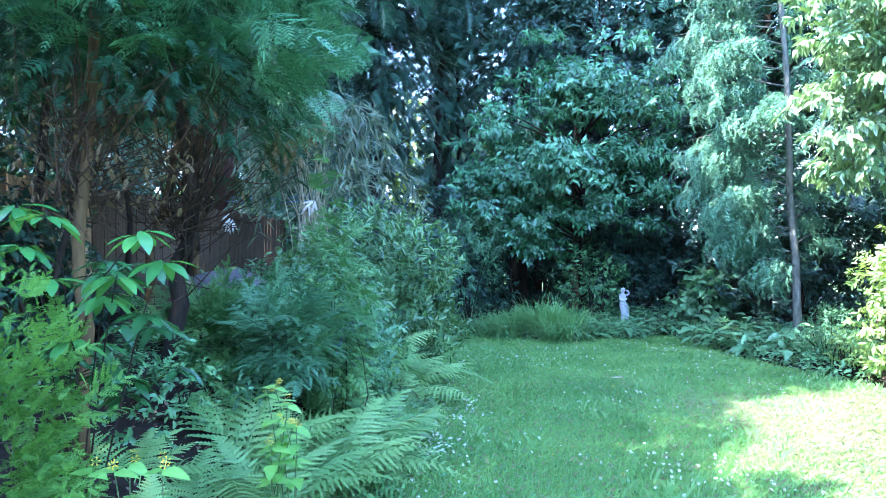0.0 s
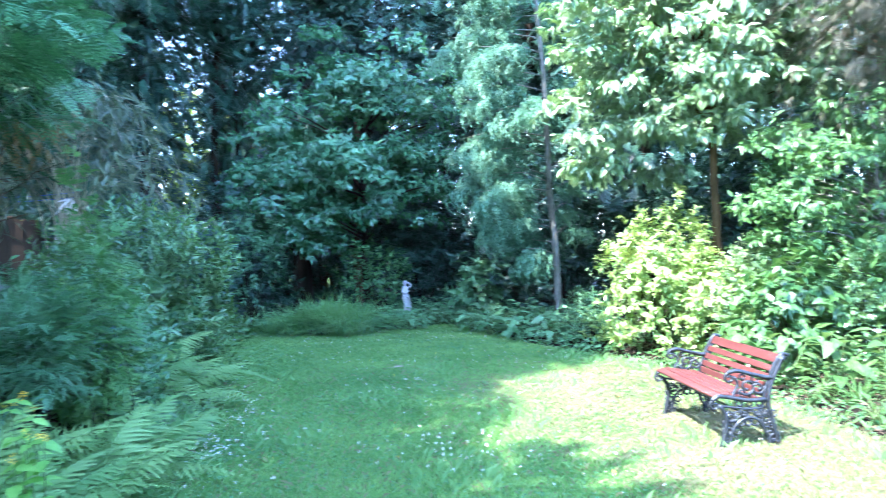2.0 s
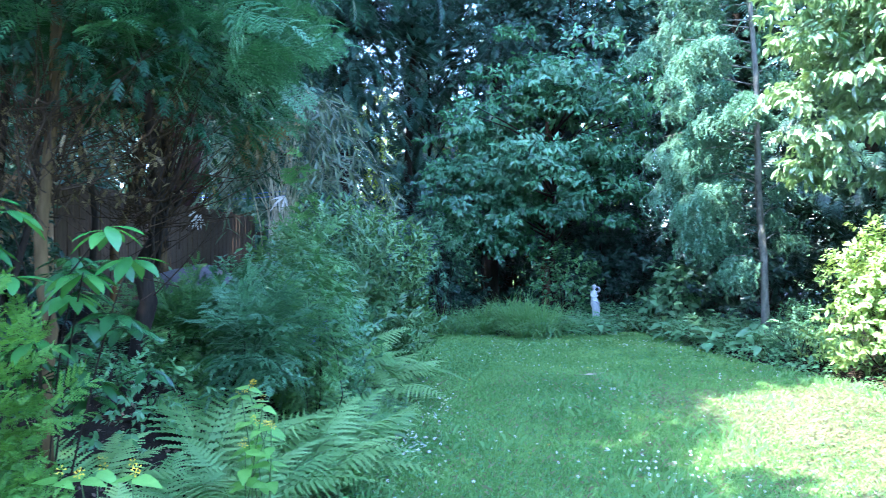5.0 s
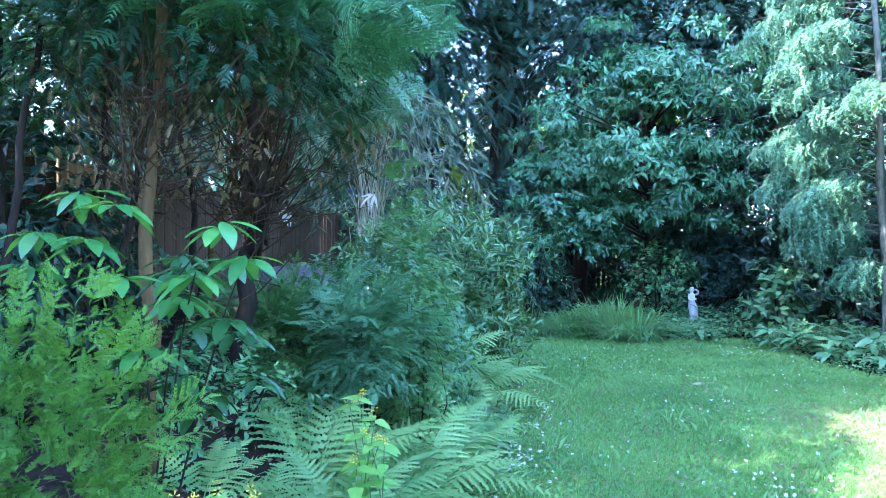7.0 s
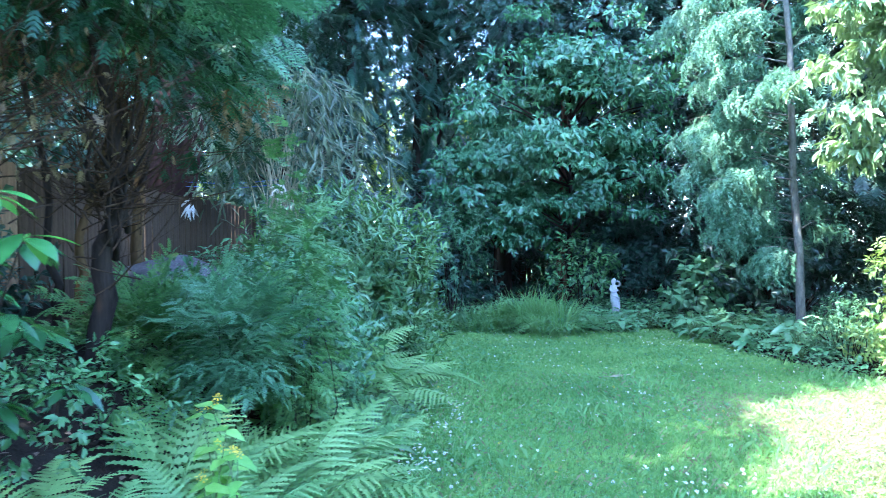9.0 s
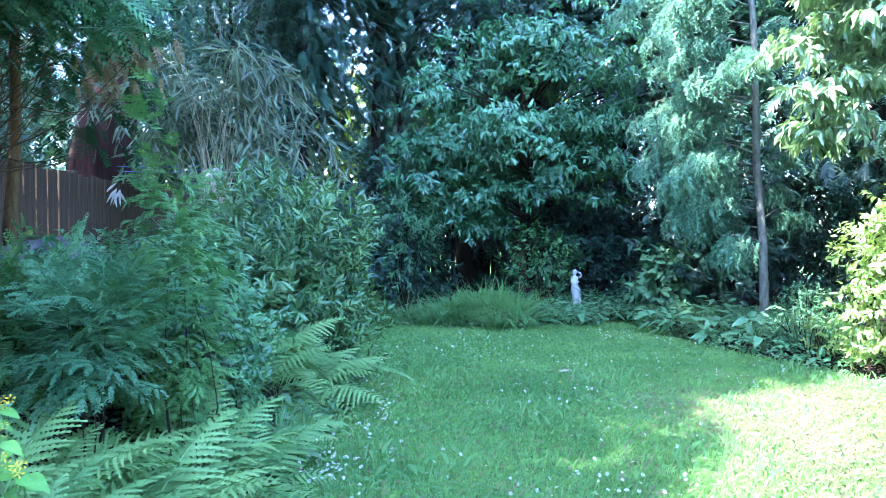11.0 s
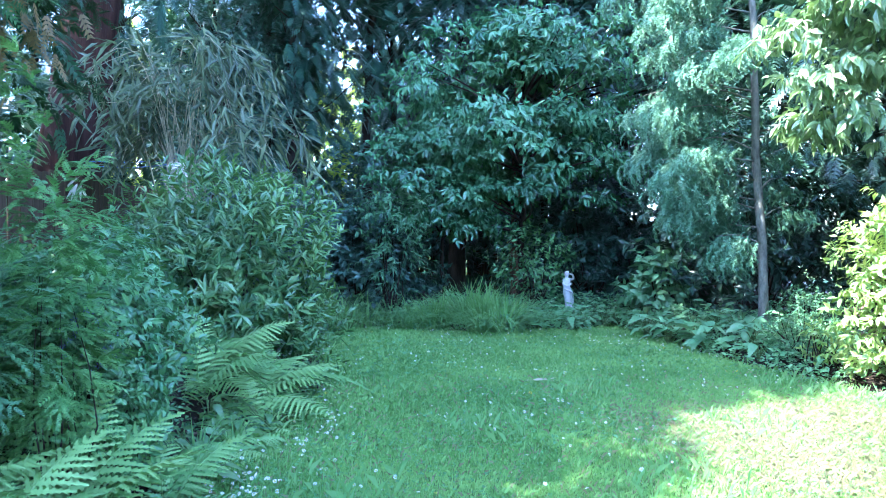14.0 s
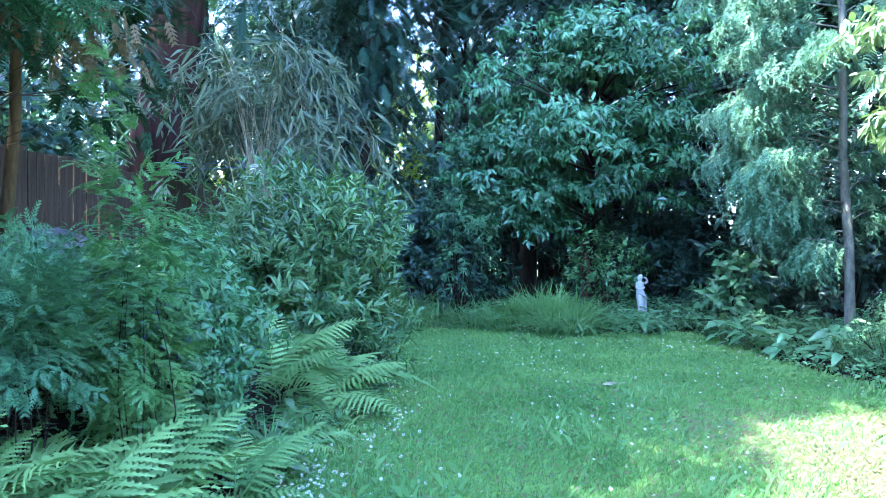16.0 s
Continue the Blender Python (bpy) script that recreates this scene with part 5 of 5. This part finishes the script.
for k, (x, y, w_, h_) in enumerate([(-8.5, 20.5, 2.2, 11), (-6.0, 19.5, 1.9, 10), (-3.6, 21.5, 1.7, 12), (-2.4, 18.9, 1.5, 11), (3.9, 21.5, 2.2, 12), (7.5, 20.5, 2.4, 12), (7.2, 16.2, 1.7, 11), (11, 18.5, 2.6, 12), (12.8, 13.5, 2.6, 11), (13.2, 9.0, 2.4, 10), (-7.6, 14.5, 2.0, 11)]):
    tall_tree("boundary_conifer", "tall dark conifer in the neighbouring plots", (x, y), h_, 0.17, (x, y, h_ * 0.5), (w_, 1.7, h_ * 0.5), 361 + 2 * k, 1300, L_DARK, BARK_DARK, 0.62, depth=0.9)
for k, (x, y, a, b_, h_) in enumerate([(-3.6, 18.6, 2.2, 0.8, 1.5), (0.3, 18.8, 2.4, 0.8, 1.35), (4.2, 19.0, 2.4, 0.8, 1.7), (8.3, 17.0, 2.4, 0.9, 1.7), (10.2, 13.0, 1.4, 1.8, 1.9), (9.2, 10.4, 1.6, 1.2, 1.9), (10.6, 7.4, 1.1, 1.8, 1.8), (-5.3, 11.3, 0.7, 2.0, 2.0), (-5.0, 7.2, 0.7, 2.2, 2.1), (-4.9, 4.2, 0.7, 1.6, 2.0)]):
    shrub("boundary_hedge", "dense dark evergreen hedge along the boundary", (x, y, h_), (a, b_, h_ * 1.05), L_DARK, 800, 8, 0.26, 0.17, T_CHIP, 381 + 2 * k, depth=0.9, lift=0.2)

for k, (x, y, w_, h_) in enumerate([(-4.9, 23.5, 1.8, 12), (0.3, 23.5, 0.9, 10), (3.0, 24.5, 2.2, 14), (9.6, 21.5, 2.4, 13), (10.4, 16.4, 2.2, 12), (13.6, 11.2, 2.2, 12)]):
    tall_tree("boundary_conifer", "tall dark blue-green conifer well beyond the boundary", (x, y), h_, 0.2, (x, y, h_ * 0.52), (w_, 1.4, h_ * 0.5), 501 + 2 * k, 1500, L_DARK, BARK_DARK, 0.6, depth=0.9)
broad_tree("holly_tree", "dense dark evergreen behind the brown conifer", (11.2, 8.8), (11.0, 8.8, 3.9), (1.3, 2.6, 3.6), L_DARK, 1900, 8, 0.24, 0.17, T_CHIP, 377, 0.12, droop=0.3, depth=0.8)
broad_tree("holly_tree", "tall dense holly-like evergreen above the laurel", (3.6, 17.0), (3.7, 16.8, 6.4), (2.7, 1.3, 2.9), L_DARK, 2600, 8, 0.2, 0.12, T_FLAKE, 371, 0.12, droop=0.3)
broad_tree("holly_tree", "dark evergreen behind the bamboo", (-2.9, 16.2), (-2.9, 16.2, 4.2), (1.3, 1.0, 2.6), L_DARK, 1300, 8, 0.2, 0.12, T_FLAKE, 373, 0.1, droop=0.3)
broad_tree("holly_tree", "dark evergreen with ragged gaps against the sky", (0.4, 19.5), (0.4, 19.5, 6.8), (2.0, 1.0, 2.6), L_DARK, 800, 8, 0.24, 0.13, T_FLAKE, 375, 0.1, droop=0.3, clump=0.05)

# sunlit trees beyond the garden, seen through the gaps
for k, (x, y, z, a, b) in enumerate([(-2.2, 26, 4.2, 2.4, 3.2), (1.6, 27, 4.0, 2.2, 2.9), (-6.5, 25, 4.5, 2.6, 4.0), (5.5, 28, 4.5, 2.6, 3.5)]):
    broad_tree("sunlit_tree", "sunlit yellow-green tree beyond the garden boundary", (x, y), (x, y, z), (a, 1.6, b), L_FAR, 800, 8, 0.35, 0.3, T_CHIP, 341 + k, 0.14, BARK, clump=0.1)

# ---- weeping conifer ----
wt = [(5.84, 12.0, 0.1), (5.78, 12.0, 1.6), (5.68, 12.0, 3.6), (5.56, 12.0, 5.6), (5.45, 12.0, 7.5)]
tp = spline(wt, 60)
er = np.random.default_rng(351)
limb_a, limb_b, sp, so = [], [], [], []
for i in range(40):
    left_ = i < 29
    h = 1.15 + 6.2 * (i + 0.4 * er.random()) / 29 if left_ else 1.3 + 5.8 * (i - 29 + er.random()) / 11
    a = tp[np.argmin(np.abs(tp[:, 2] - h))]
    reach = float(np.interp(h, [1.0, 1.6, 2.5, 3.3, 4.6, 6.0, 7.5], [0.7, 1.2, 2.15, 2.3, 2.05, 1.7, 1.1])) * er.uniform(0.55, 1.05) if left_ else er.uniform(0.35, 0.8)
    d = unit(np.array([-1.0 if left_ else 1.0, er.normal(scale=0.6), 0]))
    tip = a + d * reach + np.array([0, 0, 0.30 - 0.20 * reach])
    limb_a.append(a), limb_b.append(tip)
    for j in range(int(105 * reach) + 6):
        u = (0.30 if left_ else 0.2) + 0.75 * er.random() ** 0.8
        q = a * (1 - u) + tip * u + np.array([0, 0, 0.5 * u * (1 - u) * reach - 0.3 * max(u - 0.8, 0) * reach])
        side_ = er.normal(scale=0.17 * (0.5 + u))
        sp.append(q + np.array([0.05 * er.normal(), side_, -0.35 * abs(side_) - 0.10 * er.random()]))
        so.append(d * 0.55 + er.normal(scale=(0.2, 0.3, 0.1), size=3) + np.array([0, 0, -0.75]))
sp, so = np.array(sp), np.array(so)
d_out = np.array([-0.4, -0.3, 0.8])
bits = []
for k in range(3):
    P, O = sp[k::3], so[k::3]
    O2 = unit(O + er.normal(scale=0.2, size=O.shape))
    bits.append(strewn(*T_STRAND[k], basis(O2, d_out + er.normal(scale=0.3, size=O.shape)) * (0.36 * er.uniform(0.5, 1.25, len(P)))[:, None, None], P))
conifer("weeping_conifer", "slender weeping conifer with soft blue-green drooping foliage", [([tuple(q) for q in wt], 0.07, 0.03)], L_WEEP, joined(bits), BARK_GREY, boughs(limb_a, limb_b, 0.014, 0.003, 352, -0.07, 5, 7))

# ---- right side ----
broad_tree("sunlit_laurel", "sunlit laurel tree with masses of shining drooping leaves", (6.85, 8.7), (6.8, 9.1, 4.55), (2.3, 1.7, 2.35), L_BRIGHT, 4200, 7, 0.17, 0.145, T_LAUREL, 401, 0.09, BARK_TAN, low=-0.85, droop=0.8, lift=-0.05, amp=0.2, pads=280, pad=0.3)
shrub("yellow_shrub", "rounded shrub with sunlit yellow-green leaves", (5.75, 8.65, 1.05), (0.72, 0.6, 0.92), L_YELLOW, 650, 10, 0.16, 0.085, T_SMALL, 411, droop=0.35)
shrub("yellow_shrub", "low yellow-green leafy shrub", (6.25, 7.9, 0.75), (0.6, 0.5, 0.65), L_YELLOW, 420, 10, 0.15, 0.08, T_SMALL, 412)
shrub("variegated_shrub", "small-leaved pale green shrub in full sun", (6.6, 7.55, 0.85), (0.75, 0.5, 0.75), L_PALE, 750, 9, 0.16, 0.06, T_FLAKE, 413)
shrub("heart_leaf_shrub", "shrub with broad heart-shaped green leaves", (6.15, 6.6, 0.7), (0.62, 0.5, 0.62), L_HEART, 260, 6, 0.18, 0.12, T_BROAD, 414, droop=0.7)
shrub("small_leaf_shrub", "fine-leaved shrub with yellowish new growth", (6.9, 6.3, 0.7), (0.6, 0.55, 0.7), L_WILLOW, 600, 9, 0.15, 0.055, T_SMALL, 415)
broad_tree("broadleaf_tree", "leafy tree with layered fresh green foliage", (8.0, 7.0), (7.85, 7.1, 2.15), (1.3, 1.05, 1.45), L_HEART, 1700, 8, 0.2, 0.10, T_LAUREL, 421, 0.05, BARK_GREY, droop=0.55, low=-0.95, pads=70, pad=0.42)
shrub("large_leaf_shrub", "shaded shrub with large dull green leaves", (7.5, 5.8, 0.95), (0.8, 0.6, 1.05), L_HEART, 420, 7, 0.2, 0.105, T_BROAD, 422, droop=0.7)
tall_tree("brown_conifer", "old conifer with thin brownish foliage", (9.0, 7.6), 8, 0.14, (8.4, 7.0, 5.0), (1.8, 1.4, 2.3), 431, 3600, L_BROWN, BARK, 0.26, depth=0.9, kit=T_SPRAY)
pole_ = thing("bare_trunk", "tall bare tan tree trunk beside the shrubs", "tree trunk", (7.28, 5.0, 0.1))
part("trunk", tri_mesh("trunk", trunk_of([(7.28, 5.0, 0.0), (7.3, 5.0, 1.6), (7.36, 5.0, 3.4), (7.5, 5.1, 6.0)], 0.075, 0.055), BARK, True), pole_)
p, o = crown_points(2200, (7.3, 5.4, 5.35), (1.8, 1.5, 1.9), 433, 0.8)
# p2: overhang added above the view to shade the right-hand shrubs
p2, o2 = crown_points(520, (5.2, 3.9, 6.0), (2.0, 1.1, 1.0), 435, 0.9)
part("crown", tri_mesh("crown", joined([sprayed(p, o * np.array([1, 1, 0.4]), 0.2, T_SPRAY, 434, 0.05, 1.2), sprayed(p2, o2, 0.5, T_SPRAY_FAN, 436, 0.3)]), L_BROWN), pole_)
# limbs that carry the added shading overhang
over = boughs([(7.4, 5.05, 4.6)] * 9, p2[:9], 0.04, 0.01, 437, -0.05, 5, 7)
for limb in over:
    part("limb", tri_mesh("limb", limb, BARK, True), pole_)
shrub("box_bush", "rounded dark blue-green small-leaved bush", (5.35, 10.0, 0.42), (0.42, 0.42, 0.5), L_BLUE, 700, 8, 0.07, 0.035, T_SMALL, 441, amp=0.06)
shrub("yellow_weed", "small bright yellow-green leafy weed", (5.2, 9.35, 0.3), (0.2, 0.16, 0.3), L_YELLOW, 50, 6, 0.1, 0.07, T_SMALL, 442)


# broad-leaved ground plants
def leafy_clump(name, label, at, n, size, seed, mat, spread=0.28, rise=0.22, width=0.5):
    t = thing(name, label, "ground plant", (*at, float(height(*at))))
    r = np.random.default_rng(seed)
    me = tri_mesh("leaf", leaf_shape(width, 0.12, -0.35, 5, 0.55), mat, True)
    st = []
    for i in range(n):
        a = r.uniform(0, 2 * math.pi)
        d = np.array([math.cos(a), math.sin(a), 0])
        k = r.uniform(0.1, 1)
        q = np.array([0, 0, rise * r.uniform(0.3, 1.1)]) + d * spread * k * 0.7
        f = unit(d + np.array([0, 0, r.uniform(-0.35, 0.7)]))
        R = basis(f, np.array([0, -0.15, 1.0]) + 0.2 * r.normal(size=3)) * size * r.uniform(0.6, 1.2)
        part("leaf", me, t, "", Matrix.Translation(q) @ Matrix(R.tolist()).to_4x4())
        st.append(sweep(spline([(0, 0, -0.03), tuple(q * 0.5 + np.array([0, 0, 0.03])), tuple(q)], 5), 0.004, 4))
    part("stalk_tangle", tri_mesh("stalk_tangle", joined(st), STALK, True), t, "", Matrix.Identity(4))
    return t


hr = np.random.default_rng(451)
for x, y, n, s in [(4.75, 11.3, 30, 0.26), (4.45, 11.9, 24, 0.24), (5.1, 10.9, 24, 0.24), (4.35, 12.6, 20, 0.2), (4.9, 12.2, 20, 0.22), (5.3, 11.5, 20, 0.22), (4.55, 13.1, 18, 0.2), (5.0, 10.4, 18, 0.18), (5.6, 10.9, 16, 0.2), (5.4, 12.5, 18, 0.2)]:
    leafy_clump("dock_plant", "clump of broad pale green dock-like leaves", (x, y), n, s, int(hr.integers(9999)), L_WEED, 0.34, 0.36)
for i in range(30):
    x = 2.2 + 2.6 * (i + hr.random()) / 30
    leafy_clump("weed_clump", "low leafy weeds edging the lawn's far end", (x, float(far_edge(x)) + hr.uniform(-0.1, 0.45)), 16, hr.uniform(0.13, 0.2), int(hr.integers(9999)), L_WEED, 0.22, 0.26)
for i in range(34):
    y = 3.2 + 2.9 * i / 34
    leafy_clump("border_plant", "low sunlit border plant with long leaves", (float(right_edge(y)) + 0.05 + 1.7 * hr.random(), y + hr.uniform(-0.1, 0.1)), 20, hr.uniform(0.09, 0.17), int(hr.integers(9999)), L_HOSTA, 0.24, 0.2, 0.34)
for i in range(22):
    leafy_clump("border_plant", "low green border plant beneath the shrubs", (5.35 + 0.9 * hr.random(), 6.0 + 2.9 * i / 22), 14, hr.uniform(0.1, 0.16), int(hr.integers(9999)), L_HOSTA, 0.24, 0.22, 0.5)
for x, y in [(-0.35, 6.3), (-0.5, 6.8), (-0.3, 7.2), (-0.55, 7.3), (-0.2, 7.5), (-0.65, 6.4)]:
    leafy_clump("weed_clump", "low leafy weeds between the ferns", (x, y), 18, 0.12, int(hr.integers(9999)), L_HOSTA, 0.24, 0.2)
for i in range(22):
    leafy_clump("weed_clump", "low leafy weeds at the edge of the bed", (float(left_edge(5.2 + 0.4 * i)) - 0.12 - 0.25 * hr.random(), 5.2 + 0.4 * i), 16, 0.10, int(hr.integers(9999)), L_HOSTA, 0.2, 0.14)
pf = thing("pink_flower_stem", "tall leafy stem with pink flowers", "flower", (5.35, 9.1, float(height(5.35, 9.1))))
part("stem", tri_mesh("stem", sweep(spline([(5.35, 9.1, 0.0), (5.33, 9.1, 0.4), (5.38, 9.08, 0.75)], 7), 0.006, 5), STALK), pf)
qq = np.array([5.37, 9.06, 0.74]) + hr.normal(scale=0.03, size=(16, 3))
part("flower_cluster", tri_mesh("flower_cluster", strewn(*daisy_shape(6), basis(unit(hr.normal(size=(16, 3))), np.array([0, -1.0, 0.4]) + hr.normal(scale=0.3, size=(16, 3))) * 0.03, qq), PETAL_P), pf)

for k, (x, y) in enumerate([(5.45, 4.35), (5.8, 4.75), (6.1, 4.3), (5.6, 5.2)]):
    grass_clump("day_lily_clump", "sunlit clump of arching strap leaves", (x, y), 46, 0.42, 0.016, 481 + k, 1.1, L_LILY, 0.12)
for k, (x, y, s) in enumerate([(5.75, 5.6, 0.2), (6.15, 5.3, 0.19), (6.4, 4.7, 0.22), (5.6, 6.1, 0.18), (5.0, 3.75, 0.16), (5.35, 4.0, 0.18), (5.55, 6.5, 0.19), (5.9, 6.3, 0.2)]):
    leafy_clump("hydrangea", "leafy plant with broad oval mid-green leaves", (x, y), 22, s, 491 + k, L_HOSTA, 0.3, 0.5, 0.62)
wf = thing("white_flower_plant", "thin stems with small white flower heads", "flower", (6.3, 5.0, float(height(6.3, 5.0))))
wq = np.random.default_rng(499)
tips = np.array([6.3, 5.0, 0.62]) + wq.normal(scale=(0.25, 0.15, 0.08), size=(9, 3))
for q_ in tips:
    part("stem", tri_mesh("stem", sweep(spline([(6.3, 5.0, 0.1), tuple((np.array([6.3, 5.0, 0.1]) + q_) / 2 + np.array([0, 0, 0.08])), tuple(q_)], 6), 0.003, 4), STALK), wf)
    part("flower", tri_mesh("flower", strewn(*daisy_shape(9), basis(np.array([[1.0, 0, 0.1]]), np.array([[0, -0.5, 1.0]])) * 0.028, q_[None]), PETAL_W), wf)

# low creeping leaves over the beds
def creeping(n, x0, x1, y0, y1, seed, size, hi):
    r = np.random.default_rng(seed)
    x, y = r.uniform(x0, x1, n), r.uniform(y0, y1, n)
    ok = ((x < left_edge(y) + 0.1 * r.random(n)) | (x > right_edge(y) - 0.1) | (y > far_edge(x) - 0.3 * r.random(n))) & (np.sin(3 * x + seed) * np.sin(2.6 * y) + 0.5 * r.normal(size=n) > -0.3)
    P = np.stack([x, y, height(x, y) + hi * r.random(n)], -1)[ok]
    return strewn(*T_FLAKE, basis(unit(r.normal(size=P.shape) * np.array([1, 1, 0.3])), np.array([0, -0.2, 1.0]) + r.normal(scale=0.4, size=P.shape)) * (size * r.uniform(0.5, 1.4, len(P)))[:, None, None], P)


ivy = new("ground_ivy", tri_mesh("ground_ivy", joined([creeping(16000, -2.2, 0.3, 4.6, 13.6, 471, 0.055, 0.14), creeping(9000, 5.0, 7.6, 3.2, 8.6, 477, 0.055, 0.12)]), L_SHRUB))
weeds = new("ground_weeds", tri_mesh("ground_weeds", joined([creeping(15000, -1, 5.2, 12.9, 15.6, 473, 0.08, 0.28), creeping(10000, 4.2, 6.4, 8.8, 13.8, 475, 0.075, 0.22)]), L_WEED_MIX))
tagged(weeds, "low pale green weeds covering the lawn's far edge", "ground cover", kind="stuff")
tagged(ivy, "low creeping green leaves covering the beds", "ground cover", kind="stuff")


# leaf litter on the beds
def litter(n, x0, x1, y0, y1, seed):
    r = np.random.default_rng(seed)
    x, y = r.uniform(x0, x1, n), r.uniform(y0, y1, n)
    ok = (x < left_edge(y) + 0.02) | (x > right_edge(y) - 0.05) | (y > far_edge(x))
    P = np.stack([x, y, height(x, y) + 0.012], -1)[ok]
    return strewn(np.array([(0, 0, 0), (-0.25, 0.5, 0.08), (0.25, 0.5, 0.08), (0, 1, 0)]), np.array([(0, 2, 1), (1, 2, 3)]), basis(unit(r.normal(size=P.shape) * np.array([1, 1, 0.2])), np.array([0, 0, 1.0]) + r.normal(scale=0.35, size=P.shape)) * (0.05 * r.uniform(0.5, 1.4, len(P)))[:, None, None], P)


lit = new("leaf_litter", tri_mesh("leaf_litter", joined([litter(5000, -3.4, 0, 2, 10, 461), litter(9000, 4.9, 8.0, 3, 10, 462), litter(2500, -1, 6, 13.5, 17, 463)]), L_MOSS))
tagged(lit, "dry brown fallen leaves over the soil beds", "leaf litter", kind="stuff")
